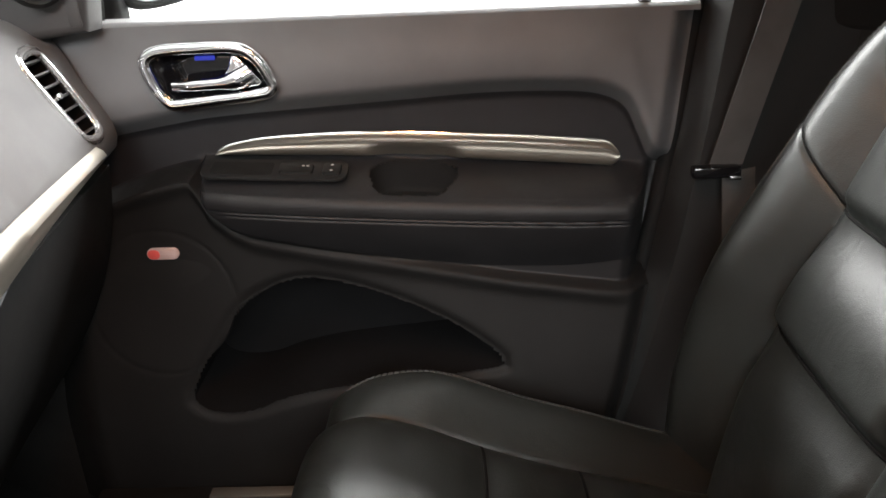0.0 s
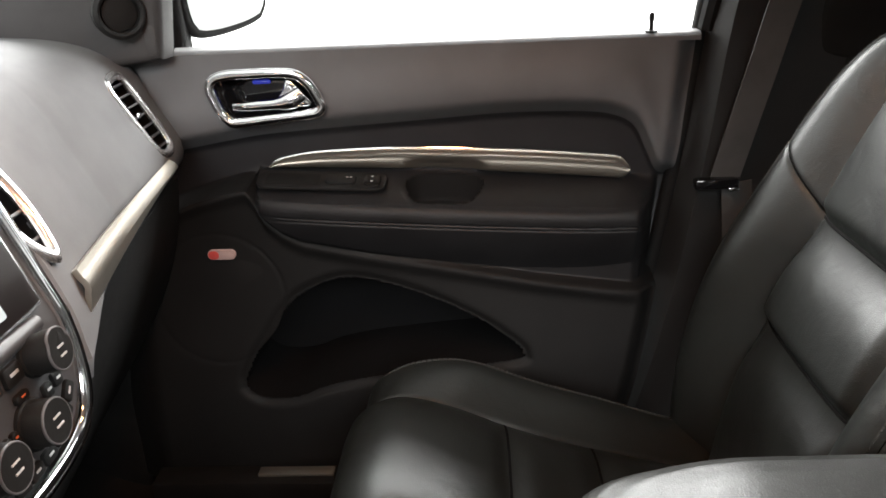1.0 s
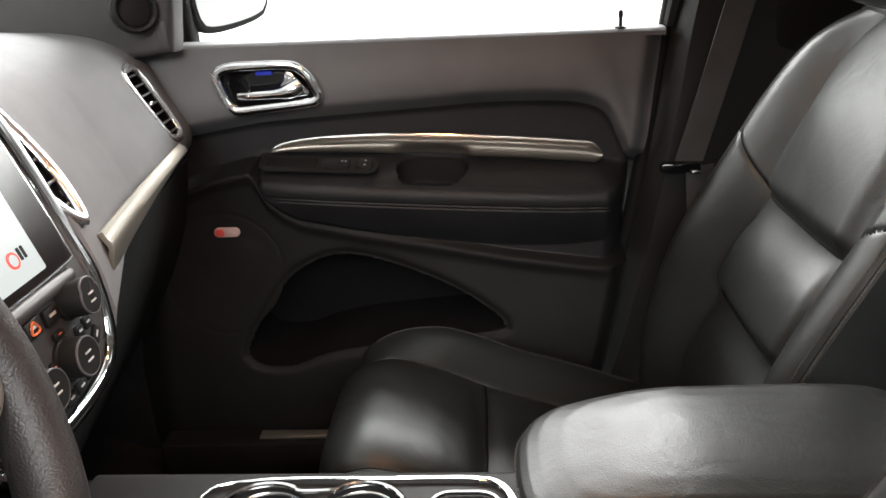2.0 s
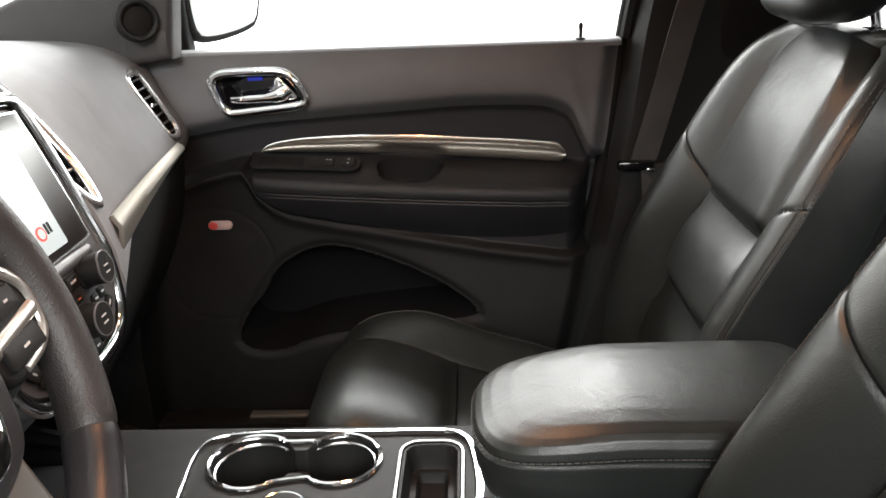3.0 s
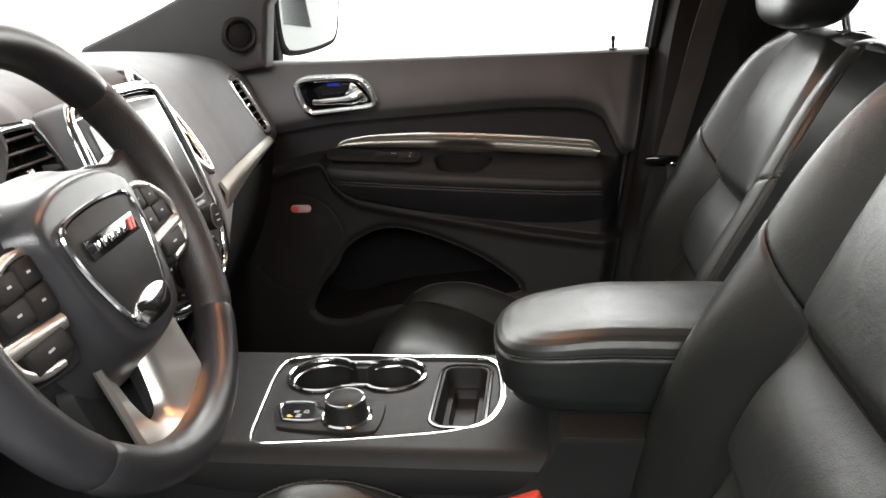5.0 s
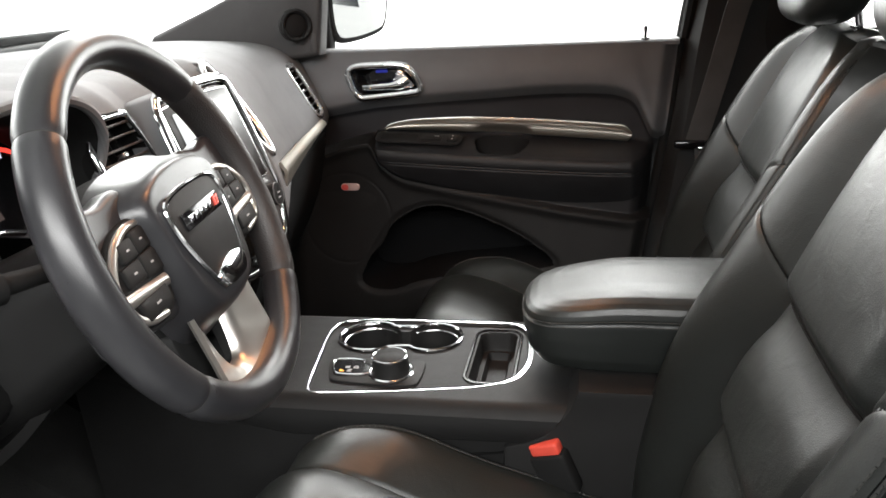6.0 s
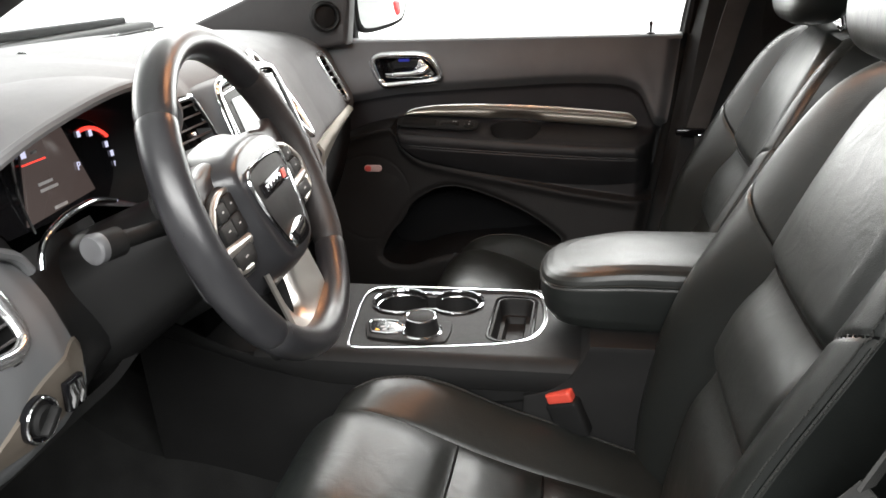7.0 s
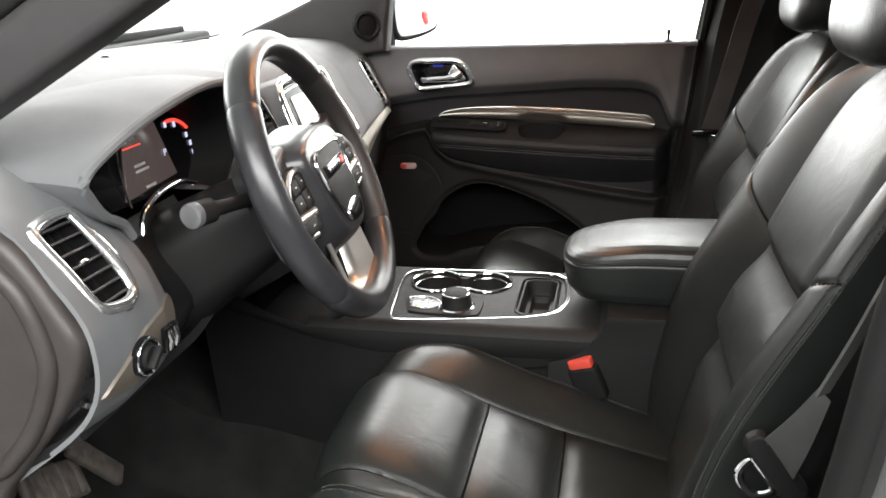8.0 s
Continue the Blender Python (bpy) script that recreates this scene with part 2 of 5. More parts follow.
def rounded(w, h, r, n=6, cx=0.0, cy=0.0):
    """The outline of a rounded rectangle."""
    out = []
    for sx, sy, a in ((1, 1, 0), (-1, 1, 90), (-1, -1, 180), (1, -1, 270)):
        for k in range(n + 1):
            t = radians(a + 90 * k / n)
            out.append((cx + sx * (w / 2 - r) + r * math.cos(t), cy + sy * (h / 2 - r) + r * math.sin(t)))
    return out


def lathe(profile, sides=32):
    """A turned body about z from (radius, height) points."""
    bm = bmesh.new()
    rings = [[bm.verts.new((r * math.cos(2 * math.pi * k / sides), r * math.sin(2 * math.pi * k / sides), z)) for k in range(sides)] for r, z in profile]
    for a, b in zip(rings, rings[1:]):
        for k in range(sides):
            bm.faces.new((a[k], a[(k + 1) % sides], b[(k + 1) % sides], b[k]))
    bm.faces.new(rings[0][::-1])
    bm.faces.new(rings[-1])
    bmesh.ops.recalc_face_normals(bm, faces=bm.faces[:])
    return bm


def axes(origin, right, up):
    """A pose whose x is right and whose y is up; z is what is left."""
    x = Vector(right).normalized()
    z = x.cross(Vector(up)).normalized()
    y = z.cross(x)
    m = Matrix((x, y, z)).transposed().to_4x4()
    m.translation = origin
    return m


def step(a, b, x):
    t = min(1.0, max(0.0, (x - a) / (b - a)))
    return t * t * (3 - 2 * t)


def bell(d, s):
    return math.exp(-((d / s) ** 2))


def inside_depth(poly, x, y):
    """Signed distance into a closed outline: positive inside."""
    p = poly
    q = np.roll(p, -1, axis=0)
    e, w = q - p, np.array((x, y)) - p
    t = np.clip((w * e).sum(1) / (e * e).sum(1), 0, 1)
    d = np.linalg.norm(w - e * t[:, None], axis=1).min()
    cross = ((p[:, 1] > y) != (q[:, 1] > y)) & (x < (q[:, 0] - p[:, 0]) * (y - p[:, 1]) / (q[:, 1] - p[:, 1] + 1e-12) + p[:, 0])
    return d if cross.sum() % 2 else -d


# ---------------------------------------------------------------- the hall and the car's shell
def hall():
    lone("ground", box((16, 13, 0.1), (0, 0, -0.05)), FLOORMAT, "grey polished concrete floor of the hall", "floor", "structure")
    for name, size, at in (("wall_north", (16, 0.2, 3.6), (0, 6.6, 1.8)), ("wall_south", (16, 0.2, 3.6), (0, -6.6, 1.8)),
                           ("wall_east", (0.2, 13, 3.6), (8.1, 0, 1.8)), ("wall_west", (0.2, 13, 3.6), (-8.1, 0, 1.8))):
        # unseen south wall: dark colour added to cut light through the driver's door
        south = name == "wall_south"
        lone(name, box(size, at), WALL_LIGHT_CUT if south else WALL, "unseen hall wall darkened to cut light from the driver side" if south else "plain white painted wall of the hall", "wall", "structure")
    lone("ceiling", box((16.4, 13.4, 0.1), (0, 0, 3.65)), WALL, "plain white ceiling of the hall", "ceiling", "structure")


def car_shell():
    # floor pan with footwells and the carpeted tunnel under the console
    def floor_z(x, y):
        z = 0.44 + 0.16 * step(-0.62, -0.95, x)
        z += 0.14 * (1 - step(0.08, 0.17, abs(y + 0.02)))
        return z + 0.004 * noise.noise((x * 9, y * 9, 0))

    bm = grid(lambda u, v: Vector((-1.05 + 3.2 * u, -0.74 + 1.48 * v, floor_z(-1.05 + 3.2 * u, -0.74 + 1.48 * v))), 120, 70)
    lone("floor", bm, CARPET, "black carpet on the car's floor", "carpet", "structure")
    # firewall, rockers, sill plates
    lone("firewall", box((0.06, 1.5, 0.75), (-1.06, 0, 0.80), 0.01), CARPET, "dark carpeted firewall under the dashboard", "firewall", "structure")
    for s in (-1, 1):
        lone("rocker", box((3.2, 0.16, 0.16), (0.5, 0.80 * s, 0.39), 0.03, 3), BODY, "dark painted door sill of the car", "door sill", "structure")
        lone("kick_panel", box((0.50, 0.05, 0.86), (-0.87, 0.735 * s, 0.80), 0.01), CARPET, "dark carpeted kick panel beside the footwell", "kick panel", "structure")
    console = thing("overhead_lamp", "pair of warm lit map lamps in the headliner", "lamp", (-0.06, 0, 1.66))
    part("housing", box((0.20, 0.44, 0.075), (-0.06, 0, 1.693), 0.008, 3), HEADLINER, console)
    for y in (-0.15, 0.15):
        part("lens", box((0.10, 0.07, 0.004), (-0.06, y, 1.652), 0.0015), LAMP_LENS, console, "warm lit lamp lens")
    plate = thing("sill_plate", "silver scuff plate with a dark edge on the door sill", "sill plate", (-0.3, 0.74, 0.476))
    part("plate", box((0.13, 0.022, 0.006), (-0.335, 0.648, 0.517), 0.002), SILVER, plate)
    part("edge", box((0.66, 0.050, 0.070), (-0.25, 0.645, 0.479), 0.004), PLASTIC, plate)
    # headliner and roof, in one mesh with its own thickness
    roof = grid(lambda u, v: Vector((-0.25 + 2.5 * u, -0.60 + 1.2 * v, 1.68 + 0.05 * math.sin(math.pi * v) + 0.03 * math.sin(math.pi * u))), 24, 16)
    lone("car_roof", thicken(roof, -0.05), HEADLINER, "grey cloth headliner of the car's roof", "headliner", "structure")
    lone("tailgate", box((0.08, 1.5, 0.85), (2.2, 0, 0.82), 0.03, 3), BPILLAR, "dark trimmed lower tailgate of the car", "tailgate", "structure")
    # rear side panels with window openings between their posts
    for s in (-1, 1):
        y = 0.80 * s
        lone("rear_side_panel", box((1.62, 0.06, 0.80), (1.33, y, 0.80), 0.02, 3), PLASTIC_LOW, "black trimmed rear door panel", "side panel", "structure")
        for x, w, lean in ((0.53, 0.16, 4), (1.36, 0.12, 12), (2.14, 0.14, 24)):
            m = pose(x + 0.05, y - 0.04 * s, 1.43, 8 * s, lean, 0)
            lone("rear_post", box((w, 0.06, 0.56), (0, 0, 0), 0.02, 3), PLASTIC_LOW, "black trimmed roof post between the side windows", "roof post", "structure", m)
        m = pose(0.95, 0.70 * s, 1.68, 0, 0, 0)
        lone("roof_rail", box((2.6, 0.16, 0.08), (0, 0, 0), 0.03, 3), HEADLINER, "grey roof rail trim over the side windows", "roof rail", "structure", m)
        cants = tube(smooth_line([(-0.30, 0.66 * s, 1.66), (-0.05, 0.665 * s, 1.70), (0.4, 0.67 * s, 1.72)], 20), 0.03)
        lone("cant_rail", cants, HEADLINER, "grey roof rail end over the front door", "roof rail", "structure")
    # rear bench, mostly hidden behind the front seats
    bench = thing("rear_bench", "black leather rear bench seat behind the front seats", "seat", (1.3, 0, 0.44))
    part("cushion", box((0.5, 1.3, 0.2), (1.2, 0, 0.66), 0.06, 4), LEATHER, bench)
    m = pose(1.5, 0, 0.95, 0, 18, 0)
    part("backrest", box((0.16, 1.3, 0.62), (0, 0, 0), 0.06, 4), LEATHER, bench, m=m)
    # windscreen and rear glass
    glass = grid(lambda u, v: Vector((-0.90 + 0.75 * v - 0.06 * math.sin(math.pi * u), -0.66 + 1.32 * u, 1.255 + 0.015 * math.sin(math.pi * u) + 0.40 * v)), 16, 8)
    pane = lone("windscreen", thicken(glass, 0.005), GLASS, "clear laminated windscreen of the car", "windscreen", "structure")
    pane.visible_shadow = False
    lone("scuttle", box((0.10, 1.36, 0.03), (-1.0, 0.0, 1.262), 0.012, 3), RUBBER, "black scuttle panel under the windscreen", "scuttle", "structure")
    wiper = thing("wiper", "black wiper arm lying at the windscreen's foot", "wiper", (-1.0, 0.2, 1.28))
    part("arm", tube([(-1.03, 0.55, 1.275), (-1.015, 0.30, 1.283), (-0.99, 0.06, 1.290)], [0.010, 0.008, 0.006]), RUBBER, wiper)
    part("blade", tube([(-1.0, 0.62, 1.283), (-1.0, 0.2, 1.289), (-1.02, -0.1, 1.286)], 0.006, flat=1.6), RUBBER, wiper)
    # bonnet beyond the screen
    hood = grid(lambda u, v: Vector((-2.1 + 1.08 * u, -0.8 + 1.6 * v, 0.84 + 0.17 * math.sin(u * 1.5) + 0.03 * math.sin(math.pi * v))), 20, 16)
    lone("bonnet", thicken(hood, 0.02), BODY, "dark painted bonnet of the car", "bonnet", "structure")


def a_pillars():
    # passenger side: broad sail with a round tweeter, and the post up to the roof
    y = 0.725
    outline = [(-0.93, 1.19), (-0.875, 1.262), (-0.73, 1.317), (-0.58, 1.380), (-0.33, 1.485), (-0.05, 1.60), (0.05, 1.60), (0.02, 1.56), (-0.22, 1.47), (-0.40, 1.385), (-0.452, 1.33), (-0.470, 1.205), (-0.60, 1.19)]
    m = axes((0, y + 0.03, 0), (1, 0, 0), (0, 0, 1))
    bm = slab(outline, 0.05, 0.012, 3)
    pil = thing("windscreen_pillar", "charcoal windscreen pillar trim with a round tweeter pod", "pillar trim", (-0.6, y, 1.2))
    part("pillar_trim", bm, PILLAR, pil, m=m)
    rim = lathe([(0.036, 0), (0.036, 0.014), (0.031, 0.020), (0.027, 0.017), (0.026, 0.006), (0.001, 0.004)], 36)
    mt = axes((-0.516, 0.690, 1.275), Vector((0.80, 0.60, 0)), (0, 0.0, 1))
    pod = part("tweeter_ring", rim, PLASTIC, pil, "black ring round the tweeter", m=mt)
    mesh_bm = lathe([(0.025, 0.0), (0.024, 0.009), (0.012, 0.011), (0.001, 0.0115)], 28)
    part("tweeter_grille", mesh_bm, PLASTIC_LOW, pod, m=mt)
    lug = box((0.018, 0.012, 0.045), (-0.482, 0.71, 1.234), 0.004)
    part("corner_cap", lug, PILLAR, pil)
    # driver side: post seen from outside with its weather strip
    line = Vector((0.194, 0.0, 0.100)).normalized()
    base = Vector((-0.376, -0.66, 1.346))
    m = axes(base, line, (0, 0, 1))
    post = thing("windscreen_pillar", "charcoal windscreen post trim with a ridge and rubber weather strip", "pillar trim", base)
    bm = box((1.0, 0.062, 0.06), (0.18, 0.031, 0.0), 0.012, 3)
    part("pillar_trim", bm, PILLAR, post, m=m)
    part("flange", box((1.0, 0.034, 0.04), (0.18, 0.078, 0.010), 0.010, 3), BPILLAR, post, m=m)
    part("weather_strip", tube([(-0.30, 0.108, 0.035), (0.68, 0.108, 0.035)], 0.018), RUBBER, post, m=m)


def b_pillar(side, shift=0.0):
    """The post behind a front door with its seals."""
    s = side
    zs = [0.50, 0.66, 0.82, 0.95, 1.06, 1.18, 1.32, 1.50, 1.66]
    xs = [v + shift for v in (0.206, 0.250, 0.282, 0.303, 0.319, 0.332, 0.352, 0.39, 0.44)]
    f = curve_fn(list(zip(zs, xs)))
    th = thing("door_post", "grey trimmed door post with black rubber door seals", "door post", (0.4, 0.8 * s, 0.5))

    def trim(u, v):
        z = 0.48 + 1.2 * v
        x = f(z) + 0.012 + 0.20 * u
        lean = -0.12 * step(1.2, 1.75, z)
        return Vector((x, s * (0.815 + lean - 0.045 * step(0.0, 0.12, u) + 0.02 * step(0.3, 1.0, u)), z))

    part("post_trim", thicken(grid(trim, 24, 40, flip=s > 0), 0.02), BPILLAR, th)
    zz = np.linspace(0.50, 1.66, 40)
    for off, r, mat in ((-0.004, 0.013, RUBBER), (0.020, 0.013, SEAL), (0.043, 0.006, RUBBER)):
        pts = [(f(z) + off, s * (0.815 - 0.12 * step(1.2, 1.75, z) - 0.012), z) for z in zz]
        part("door_seal", tube(pts, r, sides=10), mat, th)
    return th


hall()
car_shell()
a_pillars()
b_pillar(1)
b_pillar(-1, -0.010)


# ---------------------------------------------------------------- passenger door
def passenger_door():
    z_dark = curve_fn([(-0.70, 1.03), (-0.527, 1.060), (-0.40, 1.081), (-0.318, 1.090), (-0.08, 1.103), (0.04, 1.109), (0.154, 1.107), (0.205, 1.099), (0.236, 1.080), (0.256, 1.040), (0.282, 1.000), (0.36, 0.985)])
    z_low_pts = [(-0.70, 0.90), (-0.60, 0.930), (-0.52, 0.964), (-0.487, 0.978), (-0.446, 0.992), (-0.40, 1.003), (-0.375, 1.006), (-0.365, 0.990), (-0.352, 0.958), (-0.324, 0.932), (-0.294, 0.916), (-0.199, 0.895), (-0.087, 0.875), (0.073, 0.845), (0.218, 0.825), (0.36, 0.812)]
    zx, zz = zip(*z_low_pts)
    z_low = lambda x: float(np.interp(x, zx, zz))
    x_rear = curve_fn([(0.44, 0.170), (0.58, 0.222), (0.728, 0.257), (0.875, 0.282), (1.028, 0.306), (1.12, 0.316), (1.19, 0.322), (1.25, 0.326)])
    pocket = smooth_line([(-0.410, 0.682), (-0.404, 0.658), (-0.375, 0.644), (-0.323, 0.646), (-0.269, 0.665), (-0.182, 0.681), (0.005, 0.700), (0.06, 0.714), (0.014, 0.758), (-0.057, 0.799), (-0.136, 0.831), (-0.199, 0.848), (-0.247, 0.849), (-0.298, 0.830), (-0.335, 0.800), (-0.384, 0.731)], 70, True)

    edge_z = lambda x: float(np.interp(x, (-0.36, -0.154, 0.0, 0.15, 0.26), (0.990, 0.979, 0.970, 0.962, 0.958)))
    edge_y = curve_fn([(-0.40, 0.706), (-0.36, 0.694), (-0.30, 0.683), (-0.15, 0.673), (0.08, 0.671), (0.20, 0.676), (0.30, 0.690)])

    def y_at(x, z):
        zd, zl = z_dark(x), z_low(x)
        up = 0.757 - 0.009 * bell(z - (zd + 0.03), 0.045)
        y = 0.787 + (up - 0.787) * step(zd - 0.026, zd + 0.014, z)
        h, e = z - edge_z(x), edge_y(x)
        a = step(-0.392, -0.350, x) * (1 - step(0.225, 0.285, x))
        if h < 0.030:
            if h > 0.0:
                arm = e + 0.008 + (0.779 - e) * step(-0.006, 0.030, h)
            elif h > -0.016:
                arm = e + 0.0115 * (1 - math.sqrt(max(0.0, 1 - ((h + 0.016) / 0.0165) ** 2)))
            else:
                d = -0.016 - h
                arm = min(0.716, e + 0.043 * (d / 0.09) ** 1.5)
                arm += 0.0022 * (bell(h + 0.0262, 0.0015) + bell(h + 0.0322, 0.0015))
            y += (arm - y) * a
        low = 0.714 - 0.044 * (1 - step(0.60, 0.93, z)) - 0.008 * bell(z - (zl - 0.010), 0.012) * (1 - step(0.20, 0.27, x))
        low += 0.0012 * bell(math.hypot(x + 0.440, z - 0.820) - 0.108, 0.002)
        if z < 0.87:
            low += 0.006 * bell(inside_depth(pocket, x, z), 0.008)
        y += (low - y) * (1 - step(zl - 0.006, zl + 0.006, z))
        edge = x_rear(z) - x
        return y + 0.03 * (1 - step(0.0, 0.035, edge)) + 0.05 * step(-0.55, -0.66, x)

    def sheet(lo, hi, x0, x1, nu, nv):
        def at(u, v):
            xa = x0 + (x1 - x0) * u
            z = lo(xa) + (hi(xa) - lo(xa)) * v
            x = min(xa, x_rear(z)) if x1 > 0.3 else xa
            return Vector((x, y_at(x, z), z))
        return grid(at, nu, nv)

    door = thing("door_1", "closed black front passenger door with silver trim and armrest", "car door", (-0.1, 0.80, 0.45))
    shelf = lambda x: edge_z(x) + 0.029 if x > -0.372 else z_low(x) + 0.004
    ring = [(-0.428, 1.150), (-0.424, 1.165), (-0.405, 1.1735), (-0.36, 1.175), (-0.30, 1.174), (-0.278, 1.166), (-0.262, 1.148), (-0.251, 1.122), (-0.254, 1.113), (-0.268, 1.108), (-0.33, 1.102), (-0.39, 1.097), (-0.403, 1.101), (-0.416, 1.117)]
    ring = (np.array(ring) - (-0.338, 1.137)) * 0.955 + (-0.332, 1.139)
    loop = smooth_line(ring, 80, True)
    upper = sheet(lambda x: z_dark(x) - 0.014, lambda x: 1.203, -0.68, 0.34, 220, 48)
    hole = [f for f in upper.faces if inside_depth(loop, (p := f.calc_center_median()).x, p.z) > 0.001]
    bmesh.ops.delete(upper, geom=hole, context="FACES")
    part("upper_panel", upper, VINYL, door, "charcoal grained vinyl upper door panel")
    part("recess_panel", sheet(lambda x: min(shelf(x), z_dark(x) - 0.014), lambda x: z_dark(x) - 0.014, -0.68, 0.34, 150, 26), VINYL_SHADE, door)
    # padded armrest, its pull cup sunk into the top
    cup = smooth_line([(-0.126, 0.018), (-0.124, 0.011), (-0.112, 0.0035), (-0.09, 0.002), (-0.05, 0.002), (-0.028, 0.0035), (-0.012, 0.010), (-0.002, 0.019), (-0.03, 0.0235), (-0.065, 0.0245), (-0.10, 0.0235)], 60, True)
    rest = sheet(lambda x: z_low(x) + 0.003, lambda x: max(min(shelf(x), z_dark(x) - 0.014), z_low(x) + 0.003), -0.388, 0.34, 240, 110)
    sunk = [f for f in rest.faces if inside_depth(cup, (p := f.calc_center_median()).x, p.z - edge_z(p.x)) > 0.0]
    bmesh.ops.delete(rest, geom=sunk, context="FACES")
    pad = part("armrest", rest, DOOR_PAD, door, "black padded armrest with stitched edge")

    def cup_wall(u, v):
        x, h = cup[round(u * 60) % 60]
        m = cup.mean(0)
        k = 1 + 0.03 - 0.05 * v if v < 0.85 else 0.98 * (1 - v) / 0.15
        x, h = m[0] + (x - m[0]) * k, m[1] + (h - m[1]) * k
        z = edge_z(x) + h
        return Vector((x, y_at(x, z), z + 0.0008 - 0.045 * min(1, v / 0.85)))
    part("pull_cup", grid(cup_wall, 60, 14, True), RUBBER, pad, "dark pull cup in the armrest")
    low_sheet = sheet(lambda x: 0.47, lambda x: z_low(x) + 0.004, -0.68, 0.34, 260, 170)
    inside = [f for f in low_sheet.faces if (p := f.calc_center_median()).z < 0.87 and inside_depth(pocket, p.x, p.z) > 0.0015]
    bmesh.ops.delete(low_sheet, geom=inside, context="FACES")
    part("lower_panel", low_sheet, PLASTIC_LOW, door, "dark moulded lower door panel with map pocket")
    pm = pocket.mean(0)

    def pocket_wall(u, v):
        p = pocket[round(u * 70) % 70]
        k = 1.015 + 0.02 * min(1, v / 0.7) if v < 0.7 else 1.035 * (1 - v) / 0.3
        x, z = pm + (p - pm) * k
        front = y_at(*(pm + (p - pm) * 1.015))
        return Vector((x, front + 0.003 + (0.862 - front) * step(0, 0.7, v), z))
    part("map_pocket", grid(pocket_wall, 70, 20, True), POCKET_SHADE, door, "hollow map pocket with its shade put into the black colour")
    # window sill with a rounded inner edge, and the outer skin
    sill_sec = [(0.757, 1.198), (0.757, 1.203), (0.761, 1.208), (0.768, 1.210), (0.80, 1.210), (0.815, 1.205), (0.815, 1.15)]
    sill_line = smooth_line(sill_sec, 20)
    part("window_sill", grid(lambda u, v: Vector((-0.62 + (x_rear(1.2) + 0.62) * u, *sill_line[round(v * 19)])), 30, 19), VINYL, door)
    part("outer_skin", box((1.02, 0.02, 0.76), (-0.17, 0.90, 0.80), 0.008), BODY, door)
    frame_pts = smooth_line([(-0.50, 0.80, 1.20), (-0.455, 0.78, 1.36), (-0.2, 0.74, 1.53), (0.1, 0.70, 1.63), (0.37, 0.69, 1.655), (0.375, 0.71, 1.55), (0.338, 0.79, 1.21)], 50)
    part("window_frame", tube(frame_pts, 0.014, sides=8, up=(0, 1, 0)), RUBBER, door, "black rubber window frame")
    pane = part("window_pane", grid(lambda u, v: Vector((-0.48 + 0.82 * u, 0.822 - 0.11 * v * v, 1.19 + 0.46 * v * min(1, 0.35 + 1.5 * u))), 12, 8), GLASS, door, "clear side window glass")
    pane.visible_shadow = False
    # long silver trim strip with a raised upper ridge
    top = curve_fn([(-0.349, 1.023), (-0.335, 1.031), (-0.312, 1.037), (-0.262, 1.043), (-0.164, 1.0455), (-0.083, 1.0435), (0.077, 1.034), (0.185, 1.024), (0.214, 1.019), (0.229, 1.004)])
    bot = curve_fn([(-0.349, 1.022), (-0.33, 1.0195), (-0.167, 1.013), (-0.004, 1.003), (0.157, 0.990), (0.208, 0.985), (0.221, 0.985), (0.229, 0.995)])

    def strip(u, v):
        x = -0.349 + 0.578 * u
        t, b = top(x), bot(x)
        z = b + (t - b) * v
        out = 0.014 * math.sin(math.pi * min(1, v * 1.1 + 0.02)) ** 0.5 + 0.004 * bell(v - 0.72, 0.08)
        grip = 0.012 * step(-0.14, -0.09, x) * (1 - step(-0.03, 0.01, x)) * (1 - step(0.2, 0.65, v))
        return Vector((x, 0.778 - out + grip, z))

    part("trim_strip", grid(strip, 120, 18), SILVER, door, "long brushed warm-silver trim strip")
    lip = [(x, 0.770, top(x) + 0.0015) for x in np.linspace(-0.345, 0.214, 60)]
    part("trim_lip", tube(lip, 0.0016, sides=6), CHROME, door)
    # inner handle: bezel, bowl, lever
    yb = 0.742
    bez = part("handle_bezel", tube([(x, yb, z) for x, z in loop], 0.0085, True, 12, 0.85, (0, 1, 0)), CHROME, door, "bright chrome door handle bezel")
    inner = 0.97 * (ring - ring.mean(0)) + ring.mean(0)
    pts = smooth_line(inner, 64, True)
    mid = pts.mean(0)

    def bowl(u, v):
        p = pts[round(u * 64) % 64]
        q = mid + (p - mid) * (1 - v)
        return Vector((q[0], yb + 0.004 + 0.032 * step(0.0, 0.45, v), q[1]))

    part("handle_bowl", grid(bowl, 64, 14, True), PIANO, bez)
    lever = smooth_line([(-0.386, 0.752, 1.124), (-0.355, 0.744, 1.126), (-0.318, 0.742, 1.128), (-0.296, 0.743, 1.132), (-0.280, 0.750, 1.140)], 30)
    rad = [0.0085 + 0.0065 * step(0.55, 0.9, i / 29) for i in range(30)]
    lev = part("handle_lever", tube(lever, rad, False, 14, 0.8, (0, 1, 0)), CHROME, door, "chrome door opening lever")
    fin = slab([(-0.33, 1.118), (-0.268, 1.121), (-0.262, 1.128), (-0.292, 1.164), (-0.301, 1.166), (-0.306, 1.15), (-0.317, 1.137)], 0.014, 0.005, 3)
    part("lever_root", fin, CHROME, lev, m=axes((0, 0.757, 0), (1, 0, 0), (0, 0, 1)))
